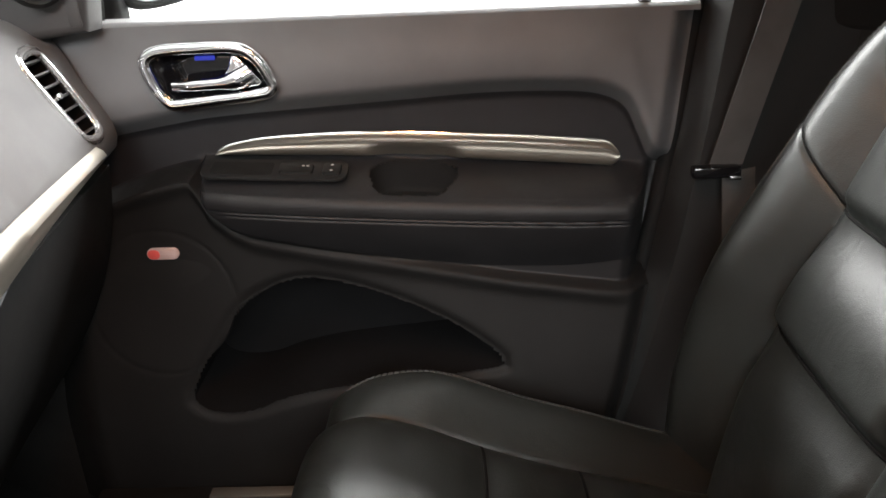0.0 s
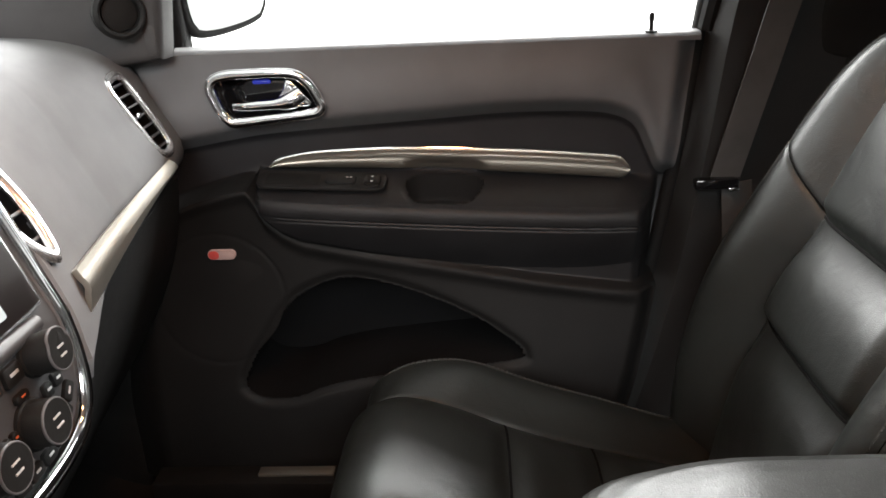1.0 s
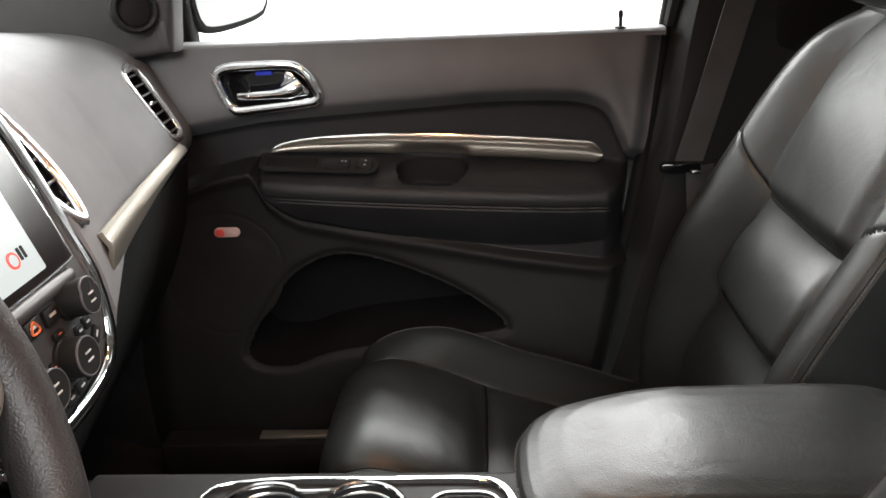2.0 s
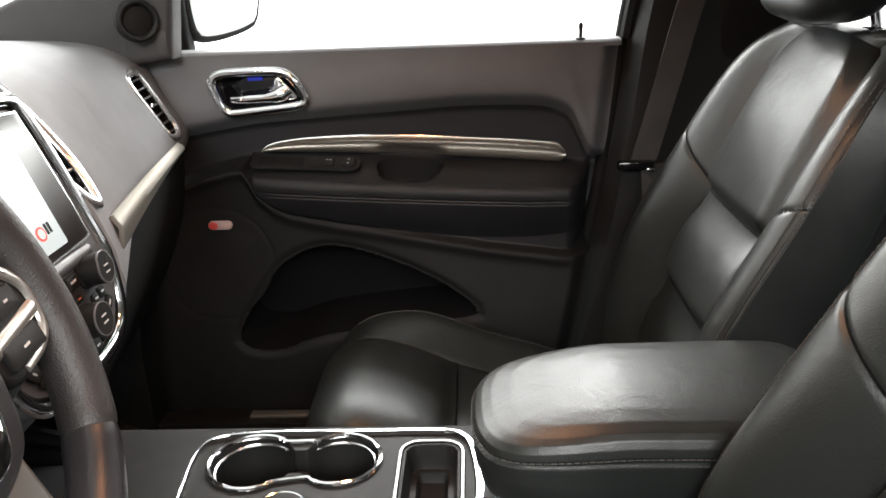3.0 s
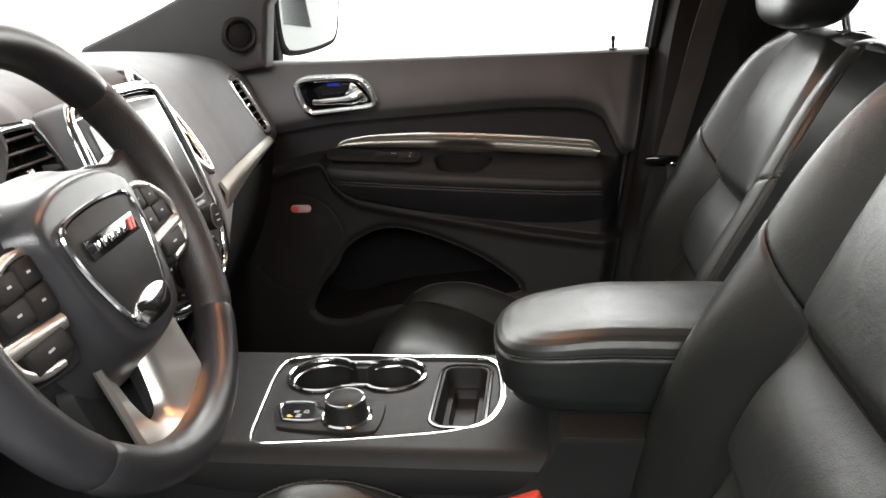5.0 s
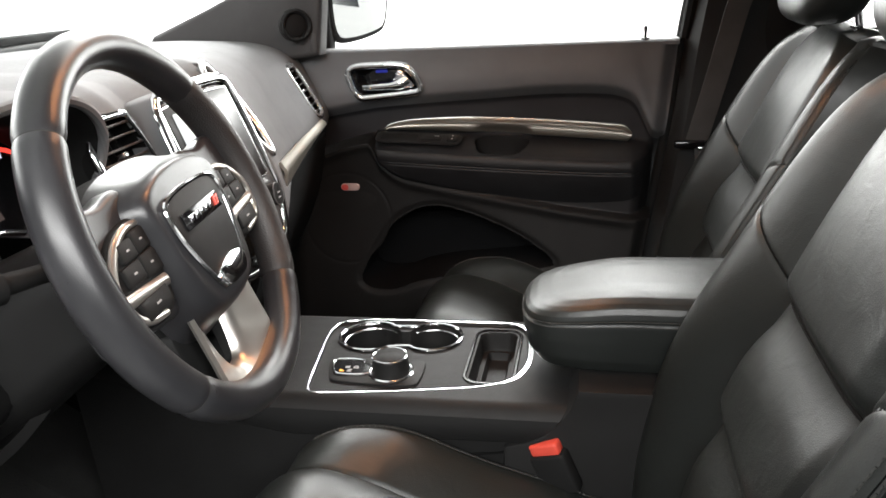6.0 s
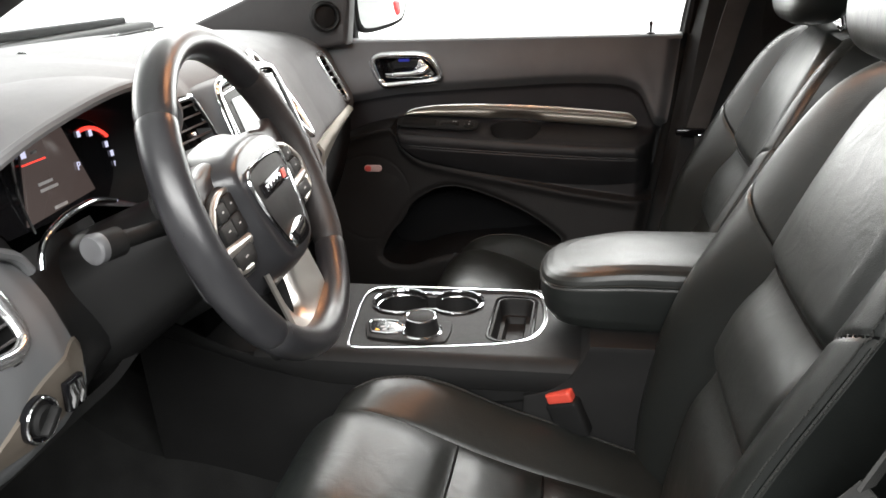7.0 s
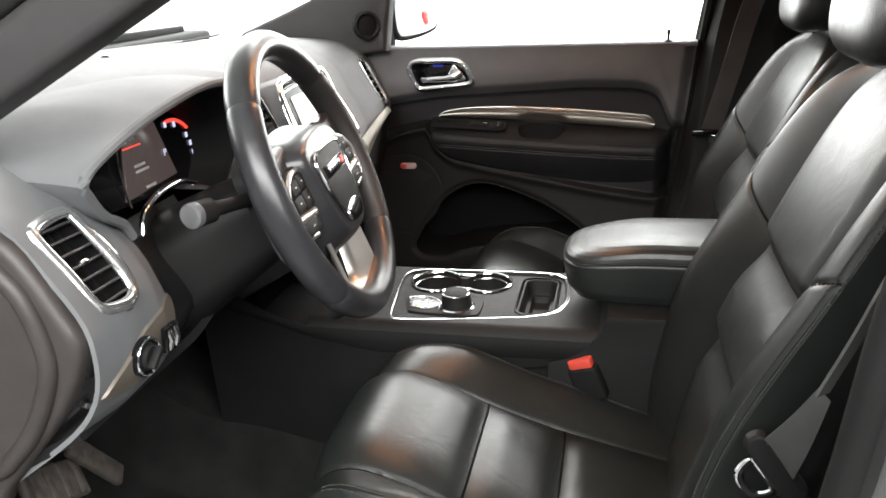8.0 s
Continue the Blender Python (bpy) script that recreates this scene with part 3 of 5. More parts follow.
    part("footlight", box((0.028, 0.004, 0.006), (-0.345, 0.772, 1.158), 0.0015), BLUE_GLOW, bez, "small blue handle lamp")
    # switch plate on the armrest
    m = axes((-0.258, 0.734, 1.0045), (1, 0, -0.055), (0, 0.965, 0.26))
    plate_out = rounded(0.205, 0.050, 0.018)
    sw = part("switch_plate", slab(plate_out, 0.004, 0.0015), PLASTIC, door, m=m)
    part("tray", slab(rounded(0.086, 0.032, 0.005, cx=-0.046), 0.0046, 0.0006), RUBBER, sw, m=m)
    part("window_switch", slab(rounded(0.048, 0.026, 0.006, cx=0.030), 0.008, 0.003), PLASTIC, sw, m=m)
    part("lock_switch", slab(rounded(0.026, 0.032, 0.008, cx=0.080), 0.008, 0.003), PLASTIC, sw, m=m)
    for cx, cy in ((0.040, 0.003), (0.046, 0.003), (0.080, 0.007), (0.080, -0.007)):
        part("switch_mark", slab(rounded(0.004, 0.003, 0.001, cx=cx, cy=cy), 0.0086, 0.0002), ICON, sw, m=m)
    # lock pin, courtesy lamp, speaker grille
    pin = lathe([(0.010, 0), (0.009, 0.003), (0.0032, 0.004), (0.003, 0.016), (0.0042, 0.019), (0.0042, 0.026), (0.002, 0.029)], 16)
    part("lock_pin", pin, PLASTIC, door, "black lock pin with a pale collar", m=Matrix.Translation((0.252, 0.772, 1.209)))
    lm = axes((-0.4265, 0.7085, 0.8965), (1, 0, 0), (0, 0, 1))
    lamp = part("courtesy_lamp", slab(rounded(0.046, 0.017, 0.0084), 0.006, 0.002), LAMP_CLEAR, door, "red and clear courtesy lamp in the door", m=lm)
    part("red_lens", slab(rounded(0.018, 0.0145, 0.007, cx=-0.0125), 0.0066, 0.001), LAMP_RED, lamp, m=lm)
    spk = lathe([(0.104, 0), (0.103, 0.003), (0.095, 0.0045), (0.001, 0.0055)], 48)
    part("speaker_grille", spk, PLASTIC_LOW, door, "black round speaker grille", m=axes((-0.440, 0.7085, 0.818), (1, 0, 0), (0, 0.12, 1)))
    return door


def door_mirror():
    """Outside mirror beyond the passenger window."""
    th = thing("door_mirror", "black-housed passenger door mirror seen through the window", "door mirror", (-0.46, 0.98, 1.2))
    m = axes((-0.462, 1.035, 1.300), (0.42, 0.9, 0.03), (0, 0, 1))
    out = smooth_line([(-0.105, -0.060), (-0.110, 0.03), (-0.09, 0.075), (0.0, 0.085), (0.09, 0.08), (0.105, 0.05), (0.085, -0.045), (0.05, -0.07), (-0.06, -0.078)], 40, True)
    part("housing", slab(out * 1.10, 0.10, 0.03, 4), PIANO, th, m=m @ pose(0, 0, -0.095))
    part("rim", tube([(x, y, 0.0) for x, y in out * 1.05], 0.0095, True, 10), RUBBER, th, "thick black mirror rim", m=m)
    part("base", box((0.075, 0.05, 0.26), (-0.545, 0.93, 1.30), 0.012, 3), RUBBER, th)
    part("glass", slab(out, 0.004), MIRROR, th, "silvered mirror glass", m=m @ pose(0, 0, 0.006))


def parked_car():
    """The white estate behind, which the door mirror shows."""
    at = Vector((5.9, 3.9, 0))
    car = thing("parked_car", "white parked estate car with dark windows and red tail lamps", "car", at)
    side = smooth_line([(-2.2, 0.42), (-2.28, 0.75), (-2.22, 1.05), (-2.02, 1.55), (-1.75, 1.70), (-0.6, 1.74), (0.2, 1.66), (0.85, 1.15), (1.9, 1.02), (2.2, 0.80), (2.22, 0.45), (1.9, 0.30), (-1.9, 0.30)], 90, True)
    m = axes(at + Vector((0, 0.9, 0)), (1, 0, 0), (0, 0, 1))
    part("body", slab(side, 1.8, 0.10, 4), CAR_WHITE, car, m=m)
    for s in (-1, 1):
        for x0, x1 in ((-1.85, -1.25), (-1.18, -0.35), (-0.28, 0.55)):
            pane = [(x0, 1.08), (x0 + 0.12, 1.52), (x1 - (0.30 if x1 > 0.5 else 0.0), 1.54), (x1, 1.10)]
            part("side_window", slab(pane, 0.02, 0.006), CAR_GLASS, car, m=axes(at + Vector((0, 0.905 * s + (0.015 if s < 0 else 0.0), 0)), (1, 0, 0), (0, 0, 1)))
        part("tail_lamp", box((0.08, 0.07, 0.18), (-2.22, 0.80 * s, 0.95), 0.03, 3), TAIL_RED, car, "red tail lamp", m=Matrix.Translation(at))
        for x in (-1.35, 1.40):
            wm = axes(at + Vector((x, 0.84 * s, 0.34)), (1, 0, 0), (0, 0, 1))
            tyre = part("wheel", lathe([(0.20, -0.11), (0.32, -0.11), (0.34, -0.08), (0.34, 0.08), (0.32, 0.11), (0.20, 0.11)], 32), RUBBER, car, "black tyre", m=wm)
            part("rim", lathe([(0.20, -0.10), (0.21, 0.0), (0.20, 0.105), (0.06, 0.09)], 24), CHROME_DULL, tyre, m=wm)
    part("rear_window", box((0.04, 1.30, 0.42), (0, 0, 0), 0.015), CAR_GLASS, car, m=Matrix.Translation(at + Vector((-2.13, 0, 1.32))) @ Matrix.Rotation(radians(22), 4, "Y"))
    part("bumper", box((0.16, 1.72, 0.26), (-2.24, 0, 0.48), 0.05, 3), PLASTIC, car, "black lower bumper", m=Matrix.Translation(at))


passenger_door()
door_mirror()
parked_car()


# ---------------------------------------------------------------- front seats
def front_seat():
    """Seat about its own middle line; its foot at (0, 0, 0.44) of its empty."""
    yc = 0.373
    seat = thing("front_seat", "black leather front seat with stitched bolsters and headrest", "car seat", (0.1, yc, 0.44), "front seats")
    spine = smooth_line([(0.318, 0.61), (0.340, 0.74), (0.372, 0.867), (0.425, 1.009), (0.474, 1.12), (0.512, 1.195), (0.540, 1.237)], 200)
    half = curve_fn([(0.61, 0.228), (0.75, 0.240), (0.90, 0.242), (1.04, 0.238), (1.12, 0.230), (1.18, 0.214), (1.22, 0.190), (1.245, 0.165)])
    lift = curve_fn([(0.61, 0.050), (0.75, 0.066), (0.90, 0.068), (1.04, 0.053), (1.12, 0.047), (1.19, 0.038), (1.245, 0.018)])
    inner = curve_fn([(0.61, 0.130), (0.867, 0.138), (1.009, 0.133), (1.12, 0.134), (1.19, 0.128), (1.225, 0.105), (1.245, 0.070)])

    def back_front(c, v):
        """Point of the backrest's face at sideways c in -1..1 and height v."""
        i = v * 199
        k = min(198, int(i))
        x, z = spine[k] + (spine[k + 1] - spine[k]) * (i - k)
        t = spine[min(199, k + 3)] - spine[max(0, k - 3)]
        t = t / np.linalg.norm(t)
        w, b, s = half(z), lift(z), inner(z)
        a = abs(c) * w
        e = w - s
        q = (a - s) / e
        if q < 0:
            puff = 0.012 * (1 - (a / s) ** 4)
            seam = min(abs(z - 1.007), abs(z - 0.866)) if z < 1.15 else 9
            puff += 0.018
            for zs in (1.007, 0.866):
                puff -= 0.018 * bell(z - zs, 0.011 if z > zs else 0.045)
            d = puff * (0.4 + 0.6 * step(0, 0.03, s - a)) - 0.003 * bell(s - a, 0.003)
        else:
            d = b * math.sin(min(1, q / 0.72) * math.pi / 2) ** 1.2
            if q > 0.72:
                d = b - (0.006 + b * 0.16) * ((q - 0.72) / 0.28) ** 2
            d -= 0.003 * bell(a - s, 0.003)
            d -= 0.0022 * bell(q - 0.955, 0.012)
            zn = 1.009 + 0.066 * q
            d -= 0.0035 * bell(z - zn, 0.0025) * step(1.0, 0.93, q)
        return Vector((x - d * t[1], c * w, z + d * t[0]))

    nu, nv = 170, 210
    bm = grid(lambda u, v: Vector((0, yc, 0)) + back_front(2 * u - 1, v), nu, nv)
    part("backrest_face", bm, LEATHER, seat, "black leather backrest with seamed panels")

    # sides and rear of the backrest, wrapping from edge to edge
    def back_shell(u, v):
        c = 1 - 2 * (u if u <= 1 else 1)
        l, r = back_front(-1, v), back_front(1, v)
        ang = math.pi * u
        mid = (l + r) / 2
        deep = 0.075 + 0.05 * math.sin(math.pi * min(1, v * 1.1)) * 1.0
        k = abs(math.cos(ang)) ** 0.35 * (1 if ang < math.pi / 2 else -1)
        rear = math.sin(ang) ** 0.35
        return Vector((mid.x + deep * rear, yc + r.y * k * (1 - 0.0 * rear), mid.z - 0.02 * rear))

    part("backrest_shell", grid(back_shell, 60, 60, flip=True), LEATHER, seat)
    # top roll joining face and shell
    def top_roll(u, v):
        p = back_front(2 * u - 1, 1.0)
        q = back_shell(1 - u, 1.0)
        m = p.lerp(Vector((q.x, q.y - yc, q.z)), v)
        return Vector((m.x, yc + m.y, m.z + 0.020 * math.sin(math.pi * v) * (0.3 + 0.7 * math.sin(math.pi * u) ** 0.5)))

    part("backrest_top", grid(top_roll, 60, 12, flip=True), LEATHER, seat)

    # dark seams where the panels meet
    def on_back(c, z, out=0.0):
        v = float(np.interp(z, spine[:, 1], np.linspace(0, 1, 200)))
        return Vector((-out, yc, out * 0.4)) + back_front(c, v)

    for s in (-1, 1):
        part("seam", tube([on_back(s * inner(z) / half(z), z, -0.0002) for z in np.linspace(0.66, 1.20, 60)], 0.0019, sides=6), THREAD_DARK, seat)
        line = []
        for q in np.linspace(0.02, 0.96, 24):
            z = 1.009 + 0.066 * q
            line.append(on_back(s * (inner(z) + (half(z) - inner(z)) * q) / half(z), z))
        part("seam", tube(line, 0.0017, sides=6), THREAD_DARK, seat)
    for z in (1.007, 0.866):
        part("seam", tube([on_back(c * inner(z) / half(z), z) for c in np.linspace(-0.98, 0.98, 30)], 0.0021, sides=6), THREAD_DARK, seat)

    # double rows of stitches along both bolster crests
    def stitch_row(name, at, n, mat, r=0.0011):
        bm = bmesh.new()
        pts = [at(i / n) for i in range(n + 1)]
        for i in range(0, n, 1):
            a, b = pts[i], pts[i + 1]
            tube([a.lerp(b, 0.12), a.lerp(b, 0.5) + (b - a).cross(Vector((0, 1, 0))).normalized() * 0.0004, a.lerp(b, 0.88)], r, sides=4, bm=bm)
        part(name, bm, mat, seat)

    for s in (-1, 1):
        for q in (0.915, 0.985):
            def crest(f, s=s, q=q):
                v = 0.10 + 0.84 * f
                z = spine[round(v * 199)][1]
                c = s * (inner(z) + (half(z) - inner(z)) * q) / half(z)
                return Vector((0, yc, 0)) + back_front(c, v) + Vector((-0.0006, 0, 0.0003))
            stitch_row("stitching", crest, 90, THREAD)
        def welt(f, s=s):
            v = 0.06 + 0.90 * f
            z = spine[round(v * 199)][1]
            return Vector((0, yc, 0)) + back_front(s * (inner(z) + (half(z) - inner(z)) * 0.955) / half(z), v)
        part("seam", tube([welt(i / 60) for i in range(61)], 0.0014, sides=6), THREAD_DARK, seat)

    # cushion
    path = smooth_line([(-0.140, 0.60), (-0.172, 0.655), (-0.183, 0.71), (-0.168, 0.748), (-0.122, 0.764), (-0.06, 0.749), (-0.01, 0.728), (0.073, 0.695), (0.16, 0.670), (0.29, 0.637), (0.39, 0.615)], 240)
    run = np.r_[0, np.cumsum(np.linalg.norm(np.diff(path, axis=0), axis=1))]
    run /= run[-1]

    def cushion(c, v):
        i = v * 239
        k = min(238, int(i))
        x, z = path[k] + (path[k + 1] - path[k]) * (i - k)
        t = path[min(239, k + 4)] - path[max(0, k - 4)]
        t = t / np.linalg.norm(t)
        w = 0.236 - 0.025 * step(-0.06, -0.17, x)
        s = 0.112 if c > 0 else 0.150
        a = abs(c) * w
        q = (a - s) / (w - s)
        b = 0.034 * step(-0.17, -0.01, x) * (1 - 0.35 * step(0.1, 0.3, x))
        if q < 0:
            seam = min(abs(x - 0.016), abs(x - 0.138)) if z > 0.6 else 9
            d = 0.010 * (1 - (a / s) ** 4) + 0.008 * (1 - bell(seam, 0.020)) * (1 - (a / s) ** 6)
            d -= 0.003 * bell(s - a, 0.003)
        else:
            d = b * math.sin(min(1, q / 0.68) * math.pi / 2) ** 1.1 - 0.003 * bell(a - s, 0.003)
            if q > 0.68:
                d -= (0.045 + b * 0.4) * ((q - 0.68) / 0.32) ** 2
            d -= 0.0016 * (bell(q - 0.70, 0.02) + bell(q - 0.78, 0.02))
        return Vector((x - d * t[1], yc + c * w, z + d * t[0]))

    for s in (-1, 1):
        part("seam", tube([cushion(s * (0.112 if s > 0 else 0.150) / (0.236 - 0.025 * step(-0.06, -0.17, path[round(v * 239)][0])), v) for v in np.linspace(0.16, 0.95, 50)], 0.0019, sides=6), THREAD_DARK, seat)
    for at_x in (0.016, 0.138):
        k = int(np.argmin(np.abs(path[60:, 0] - at_x))) + 60
        part("seam", tube([cushion(c * (0.112 if c > 0 else 0.150) / 0.236, k / 239) for c in np.linspace(-0.98, 0.98, 24)], 0.0020, sides=6), THREAD_DARK, seat)
    part("cushion", grid(lambda u, v: cushion(2 * u - 1, v), 150, 190, flip=False), LEATHER, seat, "black leather seat cushion with raised sides")
    def skirt(s):
        return grid(lambda u, v: cushion(s, u).lerp(Vector((cushion(s, u).x * 0.94 + 0.01, yc + s * 0.222, 0.585)), v), 60, 10, flip=s < 0)
    for s in (-1, 1):
        part("side_skirt", skirt(s), LEATHER if s else PLASTIC, seat)
        for q in (0.70, 0.78):
            def row(f, s=s, q=q):
                v = 0.24 + 0.68 * f
                return cushion(s * ((0.112 + 0.124 * q) if s > 0 else (0.150 + 0.086 * q)) / 0.236, v) + Vector((0, 0, 0.0008))
            stitch_row("stitching", row, 70, THREAD)
    part("valance", box((0.46, 0.46, 0.10), (0.12, yc, 0.555), 0.02, 3), PLASTIC, seat)
    for x in (-0.08, 0.30):
        for s in (-1, 1):
            part("rail_foot", box((0.10, 0.04, 0.09), (x, yc + 0.19 * s, 0.485), 0.008), PLASTIC, seat)
    # headrest
    def head(u, v):
        a, b = 2 * math.pi * u, math.pi * (v - 0.5)
        e = lambda t, p: math.copysign(abs(t) ** p, t)
        cx, cy, cz = e(math.cos(b), 0.55) * e(math.cos(a), 0.6), e(math.cos(b), 0.55) * e(math.sin(a), 0.45), e(math.sin(b), 0.6)
        x = 0.512 + 0.056 * cx + 0.02 * cz
        return Vector((x, yc + 0.130 * cy, 1.372 + 0.108 * cz))
    rest = part("headrest", grid(head, 64, 40, True, flip=True), LEATHER, seat, "padded black leather headrest")
    part("headrest_seam", tube([head(0.5 + 0.26 * t, 0.06 + 0.0 * t) for t in np.linspace(-1, 1, 24)], 0.0013, sides=5), THREAD, rest)
    for s in (-1, 1):
        part("headrest_post", tube([(0.556, yc + 0.062 * s, 1.21), (0.534, yc + 0.062 * s, 1.31)], 0.0065, sides=14), CHROME, seat, "chrome headrest post")
        part("post_collar", box((0.034, 0.034, 0.012), (0.550, yc + 0.062 * s, 1.256), 0.004), PIANO, seat)
    return seat


passenger_seat = front_seat()
driver_seat = copy_thing(passenger_seat, Matrix.Translation((0.028, -0.355, 0.47)))


# ---------------------------------------------------------------- centre console
def console():
    th = thing("centre_console", "black centre console with chrome-edged cup holders and shifter", "console", (-0.07, 0.0, 0.44))
    zt = 0.829
    cups = [(-0.204, 0.060, 0.048), (-0.105, 0.064, 0.045)]
    bin_poly = np.array(rounded(0.060, 0.158, 0.018, 5, 0.000, 0.012))
    recess = smooth_line([(-0.273, 0.080), (-0.258, 0.105), (-0.20, 0.114), (-0.09, 0.115), (0.006, 0.115), (0.034, 0.104), (0.047, 0.073), (0.053, 0.001), (0.044, -0.048), (0.025, -0.074), (-0.01, -0.090), (-0.06, -0.101), (-0.138, -0.114), (-0.225, -0.125), (-0.245, -0.121), (-0.254, -0.103), (-0.263, -0.040), (-0.273, 0.040)], 110, True)

    def top_z(x, y):
        d = inside_depth(recess, x, y)
        z = zt + 0.004 - 0.006 * step(-0.001, 0.004, d)
        edge = min(y + 0.146, 0.138 - y)
        z -= 0.016 * (1 - min(1, edge / 0.022)) ** 2
        for cx, cy, r in cups:
            z -= 0.075 * step(0.0, 0.004, r - math.hypot(x - cx, y - cy))
        if abs(x + 0.155) < 0.03 and abs(y - 0.062) < 0.020:
            z = min(z, zt - 0.03)
        b = inside_depth(bin_poly, x, y)
        return z - 0.030 * step(0.0, 0.005, b) - 0.012 * step(0.012, 0.015, b)

    bm = grid(lambda u, v: Vector((x := -0.40 + 0.92 * u, y := -0.146 + 0.284 * v, max(0.752, top_z(x, y)))), 400, 140)
    part("top_panel", bm, PLASTIC, th, "black satin console top with two cup holders and a tray")
    ring = part("chrome_frame", tube([(x, y, zt + 0.003) for x, y in recess], 0.0019, True, 8, 0.7), CHROME, th, "bright chrome console frame")
    rear = [p for p in recess if p[0] > 0.010]
    rear.sort(key=lambda p: p[1])
    part("chrome_corner", tube([(x + 0.004, y, zt + 0.001) for x, y in rear], 0.0046, False, 10, 0.7), CHROME, th)
    # figure-of-eight chrome rim of the cup holders
    outline = []
    for k in range(28):
        t = radians(48 + 264 * k / 27)
        outline.append((cups[0][0] + 0.050 * math.cos(t), cups[0][1] + 0.050 * math.sin(t)))
    for k in range(28):
        t = radians(-132 + 264 * k / 27)
        outline.append((cups[1][0] + 0.047 * math.cos(t), cups[1][1] + 0.047 * math.sin(t)))
    line = smooth_line(outline, 120, True)
    part("cup_rim", tube([(x, y, zt) for x, y in line], 0.0032, True, 8), CHROME, th, "chrome rim round both cup holders")
    inner = (line - line.mean(0)) * 0.94 + line.mean(0)
    part("cup_inner_rim", tube([(x, y, zt - 0.010) for x, y in inner], 0.0022, True, 8), CHROME_DULL, th)
    for (cx, cy, r) in cups:
        part("cup_grip", box((0.010, 0.014, 0.020), (cx + 0.012, cy - r + 0.008, zt - 0.035), 0.003), RUBBER, th)
    bin_ring = rounded(0.072, 0.170, 0.022, 6, 0.000, 0.012)
    part("tray_rim", tube([(x, y, zt - 0.0015) for x, y in bin_ring], 0.0030, True, 6, 0.6), PIANO, th)
    # shifter: plate, chrome figure, display, rotary knob
    plate = part("shift_plate", slab(smooth_line([(-0.240, -0.022), (-0.17, -0.017), (-0.112, -0.015), (-0.098, -0.026), (-0.097, -0.078), (-0.110, -0.092), (-0.17, -0.092), (-0.220, -0.086), (-0.232, -0.074)], 50, True), 0.004, 0.0015), PLASTIC, th, m=Matrix.Translation((0, 0, zt - 0.002)))
    disp = smooth_line([(-0.236, -0.034), (-0.224, -0.026), (-0.196, -0.027), (-0.182, -0.038), (-0.170, -0.050), (-0.174, -0.064), (-0.188, -0.071), (-0.216, -0.071), (-0.227, -0.065)], 50, True)
    part("shift_ring", tube([(x, y, zt + 0.003) for x, y in disp], 0.0022, True, 8), CHROME, plate)
    part("shift_display", slab(disp * 0.98 + disp.mean(0) * 0.02, 0.003), PIANO, plate, "gear display with an amber lit letter", m=Matrix.Translation((0, 0, zt)))
    for x, y, mat, txt in ((-0.216, -0.061, AMBER_GLOW, "P"), (-0.210, -0.050, ICON, "R"), (-0.205, -0.060, ICON, "N"), (-0.197, -0.050, ICON, "D")):
        letter("gear_letter", txt, 0.010, mat, plate, axes((x, y, zt + 0.0036), (0, 1, 0), (-1, 0, 0)))
    kx, ky = -0.143, -0.056
    part("knob_ring", lathe([(0.0335, 0), (0.0335, 0.002), (0.031, 0.0035), (0.029, 0.003)], 40), CHROME, plate, m=Matrix.Translation((kx, ky, zt + 0.001)))
    knob = part("shift_knob", lathe([(0.0295, 0), (0.0285, 0.004), (0.0255, 0.020), (0.025, 0.024), (0.0235, 0.026)], 48), PLASTIC, th, "rotary shift knob with a chrome edge", m=Matrix.Translation((kx, ky, zt + 0.003)))
    part("knob_edge", tube([(kx + 0.0245 * math.cos(t), ky + 0.0245 * math.sin(t), zt + 0.028) for t in np.linspace(0, 2 * math.pi, 48, endpoint=False)], 0.0018, True, 8), CHROME, knob)
    part("knob_cap", lathe([(0.0235, 0), (0.020, 0.0025), (0.001, 0.0035)], 40), PLASTIC, knob, m=Matrix.Translation((kx, ky, zt + 0.028)))

    # side walls: an upper band, a groove, and the lower panel with its upright joint
    gx, gz = zip(*[(-0.70, 0.87), (-0.554, 0.831), (-0.41, 0.796), (-0.27, 0.776), (-0.08, 0.780), (0.02, 0.782), (0.50, 0.782)])
    groove = lambda x: float(np.interp(x, gx, gz))
    rim = lambda x: max(0.8172 + 0.06 * step(-0.40, -0.62, x), groove(x) + 0.004)
    for s in (-1, 1):
        def upper(u, v, s=s):
            x = -0.62 + 1.14 * u
            z = groove(x) + (rim(x) - groove(x)) * v
            out = 0.140 + 0.002 * v + 0.003 * math.sin(math.pi * v) - 0.02 * step(-0.3, -0.6, x)
            return Vector((x, -0.004 + s * out, z))

        def lower(u, v, s=s):
            x = -0.62 + 1.14 * u
            hi = min(groove(x), 0.88) - 0.003
            z = 0.44 + (hi - 0.44) * v
            out = 0.137 - 0.02 * (1 - v) - 0.02 * step(-0.3, -0.6, x) - 0.0025 * bell(x - 0.040, 0.002)
            return Vector((x, -0.004 + s * out, z))

        part("side_band", thicken(grid(upper, 70, 12, flip=s > 0), 0.006), PLASTIC_LOW, th)
        part("side_panel", thicken(grid(lower, 90, 24, flip=s > 0), 0.006), PLASTIC_LOW, th, "dark moulded console side")

        seam = smooth_line([(-0.05, 0.755), (0.02, 0.762), (0.07, 0.778), (0.105, 0.800), (0.125, 0.818)], 24)
        part("side_joint", tube([(x, -0.004 + s * (0.1415 if z > 0.779 else 0.1375), z) for x, z in seam], 0.0016, sides=6), THREAD_DARK, th)

